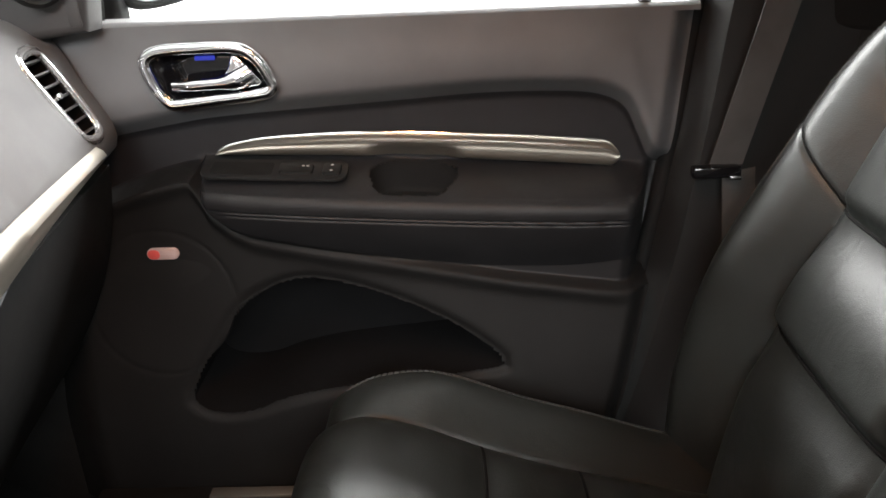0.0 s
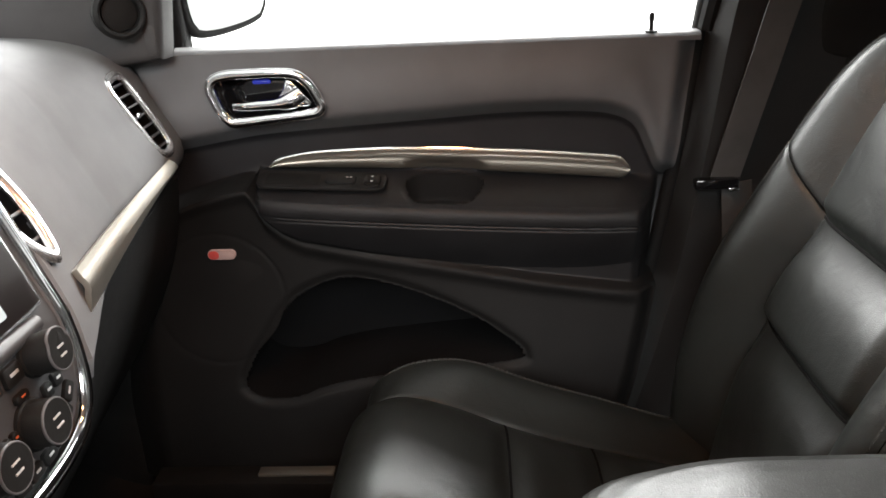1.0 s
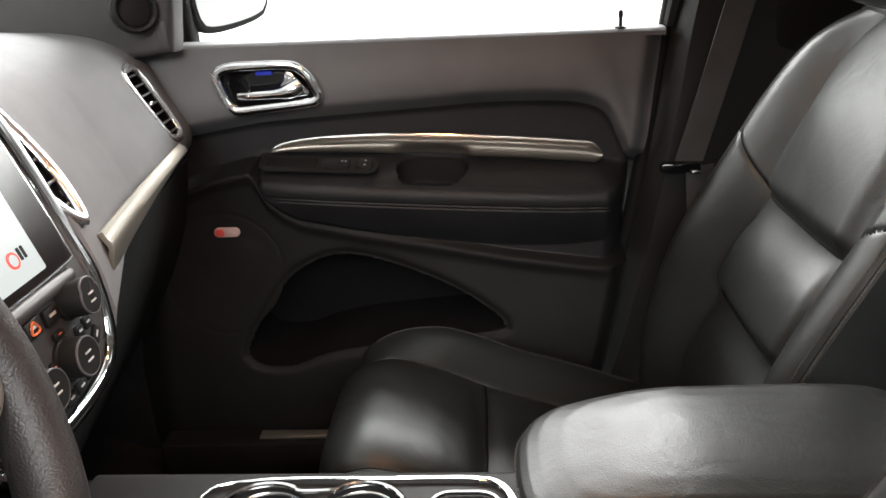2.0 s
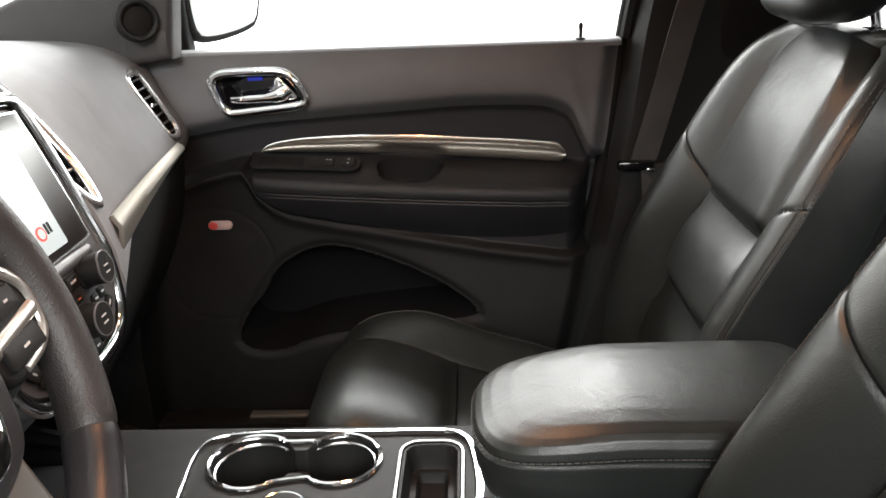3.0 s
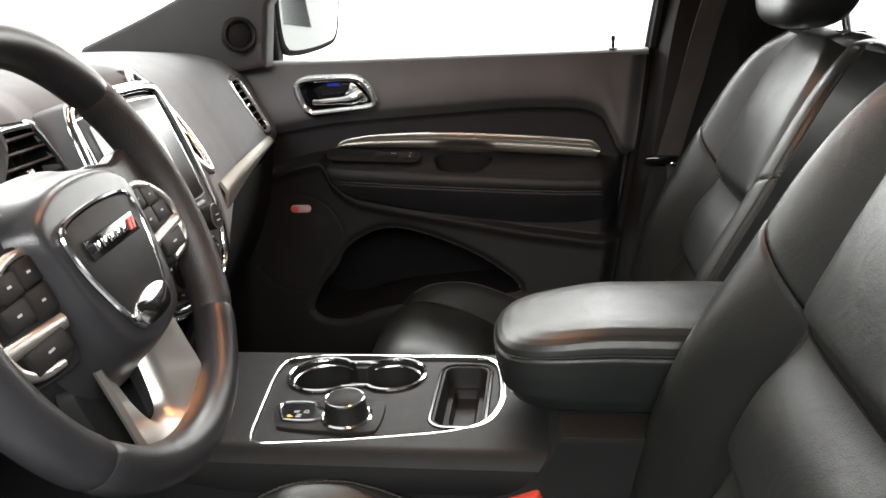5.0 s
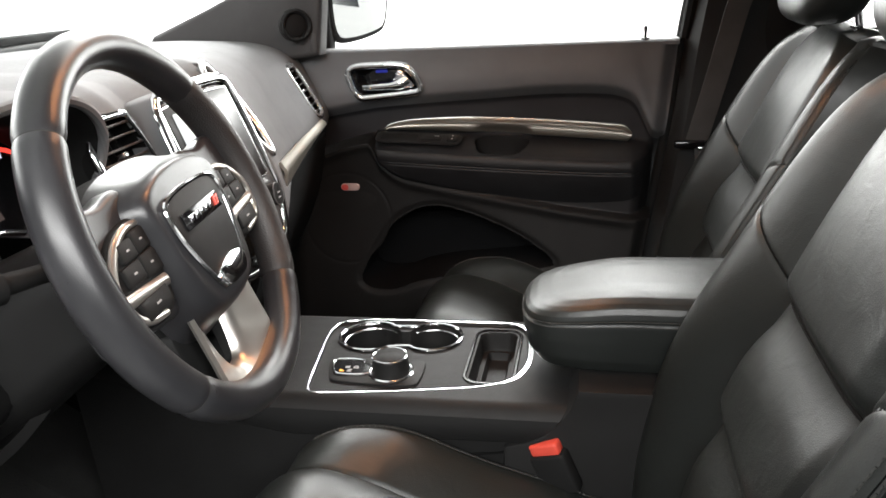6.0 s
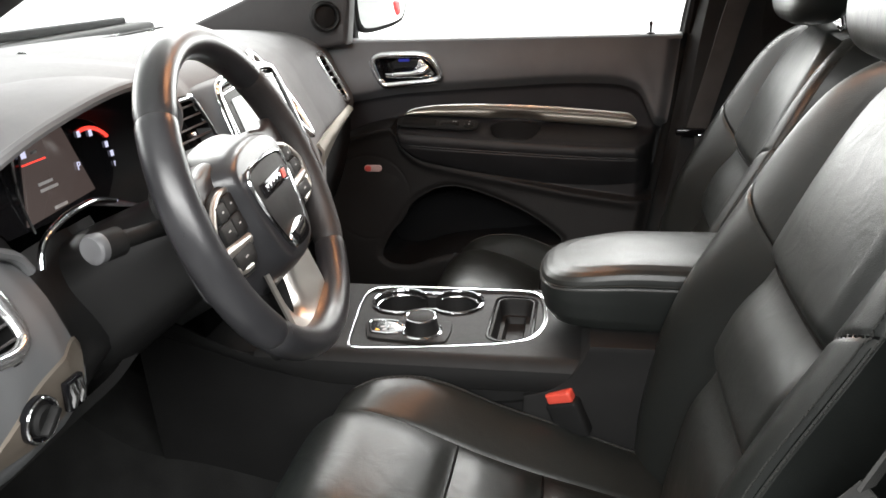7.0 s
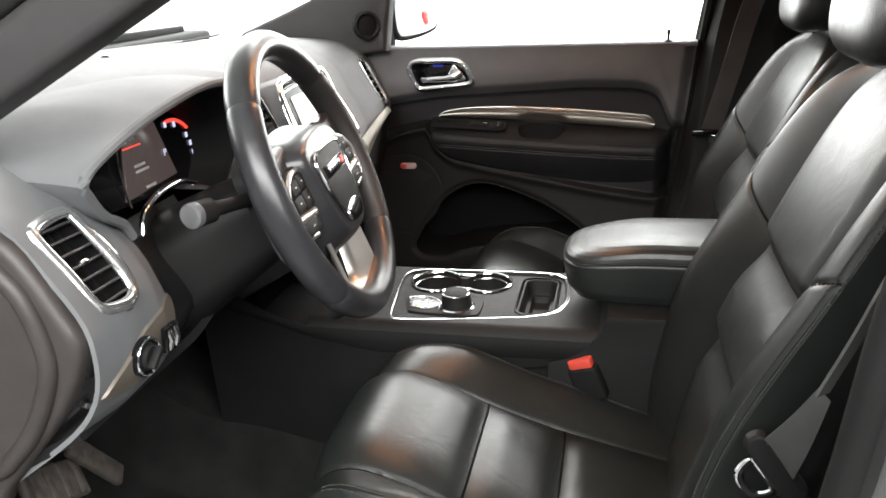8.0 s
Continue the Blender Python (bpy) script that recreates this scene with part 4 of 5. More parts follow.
    rear = smooth_line([(0.03, 0.776), (0.075, 0.792), (0.110, 0.826), (0.128, 0.866)], 16).tolist() + [(0.50, 0.866), (0.50, 0.45), (0.03, 0.45)]
    part("rear_box", slab(rear, 0.290, 0.003), PLASTIC_LOW, th, "dark rear box of the console", m=axes((0, 0.141, 0), (1, 0, 0), (0, 0, 1)))
    part("front_tray", box((0.16, 0.20, 0.02), (-0.45, 0.0, 0.79), 0.005), RUBBER, th)
    return th


def armrest():
    """Padded lid with a stitched edge, seen from its rounded front end."""
    th = thing("armrest", "black leather armrest lid with stitched seam on the console", "armrest", (0.22, -0.01, 0.86))
    out = smooth_line([(0.048, -0.01), (0.053, 0.035), (0.076, 0.066), (0.13, 0.078), (0.22, 0.082), (0.36, 0.082), (0.40, 0.06), (0.41, -0.01), (0.40, -0.085), (0.36, -0.106), (0.22, -0.106), (0.13, -0.103), (0.076, -0.090), (0.053, -0.058)], 96, True)
    mid = np.array((0.23, -0.012))
    heights = [(0.862, 0.78), (0.868, 0.90), (0.884, 0.965), (0.912, 0.995), (0.934, 1.0), (0.946, 0.996), (0.954, 0.980), (0.961, 0.945), (0.966, 0.89), (0.9705, 0.78), (0.973, 0.60), (0.9745, 0.35), (0.975, 0.0)]
    dip = lambda x, z: z - 0.016 * step(0.20, 0.05, x) * step(0.89, 0.98, z)

    def skin(u, v):
        p = out[round(u * 96) % 96]
        i = v * (len(heights) - 1)
        k = min(len(heights) - 2, int(i))
        f = i - k
        z = heights[k][0] + (heights[k + 1][0] - heights[k][0]) * f
        r = heights[k][1] + (heights[k + 1][1] - heights[k][1]) * f
        seam = bell(z - 0.941, 0.0028) if v < 0.75 else 0
        q = mid + (p - mid) * (r - 0.02 * seam)
        return Vector((q[0], q[1], dip(q[0], z)))

    part("pad", grid(skin, 96, 80, True), LEATHER, th)
    for dz in (0.9375, 0.9445):
        bm = bmesh.new()
        ring = smooth_line(mid + (out - mid) * 0.999, 150, True)
        for i in range(150):
            a, b = ring[i], ring[(i + 1) % 150]
            fix = lambda q: Vector((q[0], q[1], dip(q[0], dz)))
            tube([fix(a + (b - a) * 0.1), fix(a + (b - a) * 0.9)], 0.0009, sides=4, bm=bm)
        part("stitching", bm, THREAD, th)
    return th


def letter(name, text, size, material, parent, m, label=""):
    """Raised lettering as a mesh of its own."""
    data = bpy.data.curves.new(name, "FONT")
    data.body, data.size, data.align_x, data.align_y, data.extrude = text, size, "CENTER", "CENTER", 0.0003
    tmp = bpy.data.objects.new(name, data)
    scene.collection.objects.link(tmp)
    me = bpy.data.meshes.new_from_object(tmp.evaluated_get(bpy.context.evaluated_depsgraph_get()))
    bpy.data.objects.remove(tmp)
    bm = bmesh.new()
    bm.from_mesh(me)
    bpy.data.meshes.remove(me)
    return part(name, bm, material, parent, label, m=m, smooth=False)


console()
armrest()


# ---------------------------------------------------------------- dashboard
STACK = axes((-0.397, 0.026, 1.125), (0, 1, 0), (-0.33, 0, 0.944))


def vent(parent, m, outline, slats, lean=0.0, ring=0.005, depth=0.035, label="", louvre_dir=0):
    """An air vent: dark throat, chrome ring, horizontal slats and a thumb tab."""
    pts = smooth_line(outline, 60, True)
    mid = pts.mean(0)
    v = part("air_vent", tube([(x, y, 0.003) for x, y in pts], ring, True, 10, 0.8), BRIGHT_TRIM if ring > 0.006 else CHROME, parent, label, m=m)
    throat = grid(lambda u, w: Vector((*(mid + (pts[round(u * 60) % 60] - mid) * (1 - 0.999 * step(0.45, 1, w))), 0.002 - depth * step(0, 0.5, w))), 60, 12, True)
    part("throat", throat, RUBBER, v, m=m)
    lo, hi = pts[:, 1].min(), pts[:, 1].max()
    for i in range(slats):
        y = lo + (hi - lo) * (i + 0.8) / (slats + 0.6)
        row = [p[0] for a, p in enumerate(pts) if abs(p[1] - y) < (hi - lo) / 14]
        if not row:
            continue
        x0, x1 = min(row) + 0.002, max(row) - 0.002
        part("slat", box((x1 - x0, 0.0032, 0.014), ((x0 + x1) / 2, y, -0.005), 0.0008), STACK_GREY, v, m=m @ Matrix.Translation((0, 0, 0)))
    part("thumb_tab", box((0.014, 0.007, 0.012), (mid[0] - 0.004, mid[1], 0.000), 0.002), CHROME_DULL, v, m=m)
    for k in range(4):
        x = mid[0] + (k - 1.5) * 0.016
        part("fin", box((0.0016, (hi - lo) * 0.8, 0.010), (x, mid[1], -0.024), 0.0004), PLASTIC, v, m=m)
    return v


def dashboard():
    th = thing("dashboard", "charcoal soft-skinned dashboard with chrome vents and silver strip", "dashboard", (-0.6, 0, 0.9))
    keys = {
        0.745: [(-0.95, 1.238), (-0.74, 1.238), (-0.62, 1.228), (-0.550, 1.198), (-0.515, 1.135), (-0.482, 1.066), (-0.510, 1.03), (-0.64, 0.97)],
        0.62: [(-0.95, 1.250), (-0.74, 1.250), (-0.60, 1.236), (-0.535, 1.204), (-0.498, 1.138), (-0.464, 1.066), (-0.490, 1.03), (-0.64, 0.96)],
        0.42: [(-0.95, 1.262), (-0.76, 1.262), (-0.60, 1.246), (-0.525, 1.210), (-0.484, 1.138), (-0.449, 1.056), (-0.475, 1.02), (-0.66, 0.94)],
        0.24: [(-0.95, 1.268), (-0.78, 1.270), (-0.58, 1.254), (-0.492, 1.222), (-0.434, 1.135), (-0.398, 1.045), (-0.42, 1.00), (-0.66, 0.90)],
        0.17: [(-0.95, 1.270), (-0.78, 1.272), (-0.55, 1.262), (-0.468, 1.230), (-0.404, 1.125), (-0.374, 1.030), (-0.40, 0.97), (-0.64, 0.86)],
        0.11: [(-0.95, 1.271), (-0.78, 1.274), (-0.57, 1.258), (-0.500, 1.225), (-0.440, 1.110), (-0.410, 1.010), (-0.41, 0.93), (-0.58, 0.82)],
        -0.05: [(-0.95, 1.272), (-0.78, 1.275), (-0.57, 1.258), (-0.500, 1.228), (-0.440, 1.110), (-0.410, 1.010), (-0.41, 0.93), (-0.58, 0.82)],
        -0.12: [(-0.95, 1.272), (-0.78, 1.276), (-0.56, 1.268), (-0.475, 1.238), (-0.440, 1.165), (-0.405, 1.07), (-0.42, 0.98), (-0.62, 0.86)],
        -0.21: [(-0.95, 1.271), (-0.78, 1.276), (-0.58, 1.268), (-0.480, 1.238), (-0.46, 1.165), (-0.42, 1.08), (-0.43, 0.99), (-0.62, 0.86)],
        -0.34: [(-0.95, 1.270), (-0.78, 1.275), (-0.62, 1.262), (-0.56, 1.210), (-0.56, 1.150), (-0.52, 1.07), (-0.46, 0.99), (-0.64, 0.88)],
        -0.47: [(-0.95, 1.266), (-0.78, 1.272), (-0.62, 1.258), (-0.54, 1.210), (-0.52, 1.145), (-0.47, 1.070), (-0.445, 0.97), (-0.62, 0.90)],
        -0.54: [(-0.95, 1.262), (-0.78, 1.268), (-0.62, 1.254), (-0.52, 1.208), (-0.478, 1.140), (-0.426, 1.052), (-0.438, 0.950), (-0.60, 0.86)],
        -0.62: [(-0.95, 1.256), (-0.78, 1.262), (-0.62, 1.246), (-0.505, 1.202), (-0.452, 1.130), (-0.410, 1.048), (-0.428, 0.955), (-0.58, 0.86)],
        -0.69: [(-0.95, 1.246), (-0.78, 1.252), (-0.62, 1.232), (-0.498, 1.194), (-0.438, 1.125), (-0.405, 1.055), (-0.430, 0.965), (-0.56, 0.86)],
    }
    ys = sorted(keys)
    tab = np.array([keys[y] for y in ys])

    def at(u, v):
        y = -0.69 + 1.435 * u
        ctl = np.array([[np.interp(y, ys, tab[:, k, a]) for a in (0, 1)] for k in range(8)])
        line = profile_cache.setdefault(round(u, 5), smooth_line(ctl, 61))
        x, z = line[round(v * 60)]
        return Vector((x, y, z))

    profile_cache = {}
    skin = grid(at, 190, 72)
    outlines = {
        "right": (axes((-0.490, 0.662, 1.140), Vector((-0.08, 0.95, 0.0)), (-0.50, 0.22, 0.84)), [(-0.030, 0.060), (-0.046, 0.052), (-0.048, 0.03), (-0.034, -0.045), (-0.020, -0.062), (0.012, -0.066), (0.032, -0.056), (0.036, -0.03), (0.026, 0.045), (0.010, 0.062)], 7, 0.0068, "chrome-ringed passenger air vent"),
        "mid": (STACK @ pose(-0.158, 0.072, -0.018, 0, -6, 0), [(-0.058, 0.027), (-0.038, 0.043), (0.022, 0.044), (0.036, 0.036), (0.050, -0.018), (0.044, -0.050), (-0.032, -0.055), (-0.060, -0.040), (-0.066, 0.002)], 6, 0.005, "chrome-ringed centre air vent"),
        "slim": (STACK @ pose(0.166, 0.060, -0.004, 0, 8, 0), [(-0.020, 0.085), (-0.030, 0.06), (-0.024, -0.05), (-0.006, -0.085), (0.008, -0.08), (0.026, -0.03), (0.022, 0.04), (0.000, 0.088)], 6, 0.0075, "narrow chrome-ringed centre air vent"),
        "left": (axes((-0.452, -0.610, 1.117), Vector((0.10, 0.98, 0.02)), (-0.42, 0.06, 0.90)), [(-0.057, 0.046), (-0.046, 0.057), (0.00, 0.063), (0.020, 0.056), (0.032, 0.005), (0.034, -0.046), (0.024, -0.058), (0.002, -0.062), (-0.034, -0.055), (-0.045, -0.042), (-0.050, 0.0)], 7, 0.0075, "chrome-ringed driver's air vent"),
        "trim": (axes((-0.434, -0.578, 1.003), Vector((0.0, 1, 0)), (-0.25, 0, 1)), [(0.090, 0.030), (0.078, 0.0), (0.062, -0.020), (0.0, -0.034), (-0.064, -0.030), (-0.112, -0.022), (-0.101, -0.006), (-0.065, 0.012), (-0.027, 0.027), (0.032, 0.030)], 0, 0, ""),
    }
    slats_of = lambda rest: rest[0]
    fitted = {}
    for key, (m, outline, *rest) in outlines.items():
        line = smooth_line(outline, 60, True)
        inv = m.inverted()
        near, cut = [], []
        for f in skin.faces:
            p = inv @ f.calc_center_median()
            if abs(p.z) < 0.06 and abs(p.x) < 0.15 and abs(p.y) < 0.12:
                d = inside_depth(line, p.x, p.y)
                if d > -0.012:
                    near.append(p)
                if d > 0.0:
                    cut.append(f)
        if near:
            q = np.array(near)
            sol = np.linalg.lstsq(np.c_[np.ones(len(q)), q[:, 0], q[:, 1]], q[:, 2], rcond=None)[0]
            z_ax = (m.to_3x3() @ Vector((-sol[1], -sol[2], 1))).normalized()
            x_ax = (m.to_3x3() @ Vector((1, 0, sol[1]))).normalized()
            m = axes(m @ Vector((0, 0, sol[0])), x_ax, z_ax.cross(x_ax))
        fitted[key] = m
        if slats_of(rest):
            bmesh.ops.delete(skin, geom=cut, context="FACES")
    hood_line = CLUSTER_EDGE + np.array((CLUSTER_Y, 0.0))
    open_part = [f for f in skin.faces if (p := f.calc_center_median()).x > -0.60 and inside_depth(hood_line, p.y, p.z) > 0.003]
    bmesh.ops.delete(skin, geom=open_part, context="FACES")
    below = lambda p: -0.500 < p.y < -0.155 and p.z < 1.122 - 0.10 * step(-0.26, -0.16, p.y)
    cover = skin.copy()
    bmesh.ops.delete(cover, geom=[f for f in cover.faces if not below(f.calc_center_median())], context="FACES")
    bmesh.ops.delete(skin, geom=[f for f in skin.faces if below(f.calc_center_median())], context="FACES")
    part("column_cover", thicken(cover, 0.006), COLUMN_BLACK, th, "black lower dash cover round the column")
    part("dash_skin", thicken(skin, 0.006), DASH, th, "charcoal grained soft dash top")
    for key, (m, outline, slats, ring, label) in outlines.items():
        if slats:
            v = vent(th, fitted[key] @ pose(0, 0, 0.001), outline, slats, ring=ring, label=label)
            if key == "left":
                blade = smooth_line([(0.016, 0.060), (0.026, 0.030), (0.034, 0.0), (0.037, -0.040), (0.030, -0.056)], 30)
                part("chrome_blade", tube([(x, y, 0.006) for x, y in blade], [0.004 + 0.007 * math.sin(math.pi * i / 29) for i in range(30)], False, 12, 0.6), BRIGHT_TRIM, v, "broad silver side of the vent", m=fitted[key])

    # silver strip under the passenger side face
    def strip(u, v):
        y = 0.215 + 0.420 * u
        k = 1.16 * (0.60 - y) / 0.435
        wide = 0.018 + 0.026 * k
        ridge = 0.006 * math.sin(math.pi * v) + 0.003 * bell(v - 0.35, 0.12)
        return Vector((-0.455 + 0.052 * k + 0.012 * k * k + ridge - 0.003 * k * (1 - v), y, 1.070 + 0.006 * k - wide * v))
    part("silver_strip", thicken(grid(strip, 50, 10), 0.006), SILVER, th, "long warm-silver dash strip")
    # glove box below
    def glove(u, v):
        y = 0.16 + 0.53 * u
        k = 1 - u
        return Vector((-0.480 + 0.065 * k - 0.10 * v * v - 0.02 * v, y, 1.035 - 0.025 * k - 0.30 * v))
    part("glove_box", thicken(grid(glove, 30, 20), 0.01), PLASTIC_LOW, th, "black glove box lid")
    # driver's lower trim panel with light switch and dimmer
    def skin_x(y, z):
        ctl = np.array([[np.interp(y, ys, tab[:, k, c]) for c in (0, 1)] for k in range(8)])
        line = smooth_line(ctl, 61)[15:]
        return float(np.interp(-z, -line[:, 1], line[:, 0]))

    rim_line = smooth_line(outlines["trim"][1], 60, True)
    rim_mid = rim_line.mean(0)

    def trim_at(u, v):
        q = rim_mid + (rim_line[round(u * 60) % 60] - rim_mid) * (1 - 0.995 * v)
        y, z = -0.578 + q[0], 1.003 + 0.97 * q[1]
        return Vector((skin_x(y, z) + 0.0030 + 0.0070 * step(0.0, 0.08, v), y, z))

    slope = (skin_x(-0.59, 1.018) - skin_x(-0.59, 0.988)) / 0.03
    low = axes((skin_x(-0.595, 1.003) + 0.0065, -0.578, 1.003), (0.0, 1, 0), (slope, 0, 1))
    panel = part("lower_trim", grid(trim_at, 60, 12, True), SILVER_DARK, th, "bronze-grey lower dash trim")
    part("light_bezel", lathe([(0.024, 0), (0.024, 0.006), (0.021, 0.008), (0.018, 0.005), (0.001, 0.004)], 36), PIANO, panel, m=low @ pose(-0.036, 0.002, 0.005))
    sw = part("light_switch", lathe([(0.0165, 0), (0.016, 0.007), (0.013, 0.010), (0.001, 0.010)], 32), PLASTIC, panel, "rotary light switch with chrome edge", m=low @ pose(-0.036, 0.002, 0.008))
    part("switch_grip", box((0.008, 0.030, 0.012), (0, 0, 0.013), 0.003), PLASTIC, sw, m=low @ pose(-0.036, 0.002, 0.008, 0, 0, -50))
    part("switch_edge", tube([(0.0222 * math.cos(t), 0.0222 * math.sin(t), 0.008) for t in np.linspace(0, 2 * math.pi, 40, endpoint=False)], 0.0016, True, 6), CHROME, panel, m=low @ pose(-0.036, 0.002, 0.005))
    dim = part("dimmer_bezel", box((0.028, 0.034, 0.008), (0.022, -0.002, 0.006), 0.002), PIANO, panel, m=low)
    for x in (0.0155, 0.0285):
        part("dimmer_wheel", tube([(x, -0.015, 0.008), (x, -0.002, 0.012), (x, 0.011, 0.008)], 0.0042, sides=8), CHROME_DULL, dim, m=low)
    # knee panel under the trim, the dash's end cap and the lower lamp button
    def knee(u, v):
        y = -0.69 + 0.50 * u
        return Vector((-0.445 - 0.20 * v, y, 0.945 - 0.10 * v - 0.03 * v * v + 0.03 * step(-0.45, -0.30, y)))
    part("knee_panel", thicken(grid(knee, 30, 16), 0.012), COLUMN_BLACK, th)
    part("hood_release", lathe([(0.010, 0), (0.008, 0.006), (0.001, 0.007)], 20), CHROME_DULL, th, m=axes((-0.452, -0.655, 0.962), (0, 1, 0), (-0.9, 0, 0.5)))
    cap = smooth_line([(-0.406, 1.062), (-0.424, 1.098), (-0.444, 1.137), (-0.472, 1.175), (-0.53, 1.205), (-0.62, 1.232), (-0.85, 1.246), (-0.88, 0.80), (-0.60, 0.82), (-0.542, 0.867), (-0.502, 0.910), (-0.452, 0.968), (-0.424, 1.011), (-0.412, 1.039)], 90, True)
    part("end_cap", slab([(x, z) for x, z in cap], 0.020, 0.012, 4), DASH_LOW, th, "dark end cap of the dashboard", m=axes((0, -0.685, 0), (1, 0, 0), (0, 0, 1)))
    oval = smooth_line([(-0.475, 1.135), (-0.461, 1.115), (-0.450, 1.080), (-0.446, 1.042), (-0.456, 1.008), (-0.480, 0.963), (-0.512, 0.924), (-0.56, 0.890), (-0.66, 0.90), (-0.70, 1.0), (-0.66, 1.12), (-0.56, 1.175), (-0.51, 1.168)], 80, True)
    part("end_bead", tube([(x, -0.706, z) for x, z in oval], 0.011, True, 12, 1.0, (0, 1, 0)), DASH_LOW, th, "rounded ridge of the dashboard's end")
    part("end_cover", slab(oval, 0.006, 0.002), DASH_LOW, th, m=axes((0, -0.705, 0), (1, 0, 0), (0, 0, 1)))
    # sensor dome and defroster line on top
    part("sun_sensor", lathe([(0.012, 0), (0.011, 0.006), (0.006, 0.010), (0.001, 0.011)], 20), PIANO, th, m=Matrix.Translation((-0.80, -0.01, 1.274)))
    part("defroster_slot", box((0.010, 1.0, 0.004), (-0.86, 0.05, 1.272), 0.0015), RUBBER, th)
    # instrument binnacle
    binnacle(th)
    centre_stack(th)
    return th


CLUSTER_Y = -0.355
CLUSTER_EDGE = smooth_line([(-0.140, 1.108), (-0.160, 1.132), (-0.200, 1.155), (-0.238, 1.192), (-0.248, 1.206), (-0.232, 1.224), (-0.17, 1.246), (-0.10, 1.261), (0.0, 1.273), (0.07, 1.272), (0.125, 1.256), (0.160, 1.224), (0.168, 1.190), (0.155, 1.135), (0.125, 1.095)], 80)


def binnacle(th):
    cy, edge = CLUSTER_Y, CLUSTER_EDGE
    lip = lambda z: -0.468 + 0.040 * step(1.10, 1.27, z)

    def hood(u, v):
        y, z = edge[round(u * 79)]
        h = step(1.12, 1.27, z)
        back = Vector((-0.70, cy + y * 1.02, min(1.268, z + 0.012 * h)))
        p = Vector((lip(z), cy + y, z)).lerp(back, v)
        p.z += 0.008 * math.sin(math.pi * min(1, v * 1.3)) * h
        return p

    part("cluster_hood", thicken(grid(hood, 79, 24, flip=True), 0.004), DASH, th, "hooded instrument binnacle skin")
    part("hood_edge", tube([(lip(z), cy + y, z) for y, z in edge], 0.0065, sides=8), DASH, th)
    inner_end = (edge - np.array((0.0, 1.18))) * np.array((0.74, 0.66)) + np.array((0.012, 1.170))

    def throat(u, v):
        a, b = edge[round(u * 79)], inner_end[round(u * 79)]
        y, z = a + (b - a) * v
        return Vector((lip(a[1]) + (-0.532 - lip(a[1])) * v, cy + y, z - 0.003 * math.sin(6.28 * v * 2) * step(1.19, 1.25, z)))

    part("cluster_throat", grid(throat, 79, 24), RUBBER, th, "black cluster surround")
    face = axes((-0.530, cy, 1.165), (0, 1, 0), (-0.06, 0, 1))
    fo = [(y, z - 1.165) for y, z in inner_end]
    cl = part("gauge_panel", slab(fo, 0.004), PIANO, th, "lit instrument cluster with display and red gauge arc", m=face @ pose(0, 0, -0.004))
    part("driver_display", slab([(-0.030, 0.068), (0.042, 0.062), (0.078, -0.031), (-0.058, -0.038)], 0.003, 0.0005), SCREEN_DIM, cl, "dim lit driver display", m=face)
    # red gauge arc on the right, with white figures as short bars
    arc = [(0.086 + 0.060 * math.cos(t), -0.010 + 0.058 * math.sin(t)) for t in np.linspace(radians(100), radians(-52), 40)]
    part("gauge_arc", tube([(x, y, 0.002) for x, y in arc[:16]], 0.0026, sides=6), RED_GLOW, cl, m=face)
    part("gauge_arc", tube([(x, y, 0.002) for x, y in arc[27:]], 0.0026, sides=6), RED_GLOW, cl, m=face)
    for i in (2, 8, 17, 21, 25, 33, 38):
        x, y = arc[i]
        part("gauge_figure", box((0.006, 0.008, 0.001), (x - 0.010, y - 0.004, 0.002)), WHITE_GLOW, cl, m=face)
    part("red_line", box((0.042, 0.0018, 0.001), (-0.022, 0.032, 0.004)), RED_GLOW, cl, m=face)
    part("speed_figure", box((0.008, 0.013, 0.001), (-0.036, 0.046, 0.004)), WHITE_GLOW, cl, m=face)
    for dx, dy, w in ((-0.018, 0.043, 0.010), (-0.012, 0.004, 0.026), (-0.008, -0.004, 0.032), (0.004, -0.030, 0.024)):
        part("display_text", box((w, 0.0036, 0.001), (dx, dy, 0.004)), ICON, cl, m=face)
    letter("gear_letter", "P", 0.015, WHITE_GLOW, cl, face @ pose(0.055, 0.006, 0.0045))
    low = smooth_line([(-0.453, -0.494, 1.110), (-0.455, -0.486, 1.128), (-0.458, -0.468, 1.139), (-0.464, -0.428, 1.146), (-0.468, -0.388, 1.147), (-0.474, -0.350, 1.142), (-0.482, -0.305, 1.128)], 40)
    part("chrome_arc", tube(low, 0.0042, sides=10), CHROME, cl, "bright chrome arc under the display")
    left = [(cy - 0.052 - 0.012 * math.sin(math.pi * t), 1.118 + 0.125 * t) for t in np.linspace(0, 1, 20)]
    part("chrome_edge", tube([(-0.524, y, z) for y, z in left], 0.0020, sides=6), CHROME_DULL, cl)


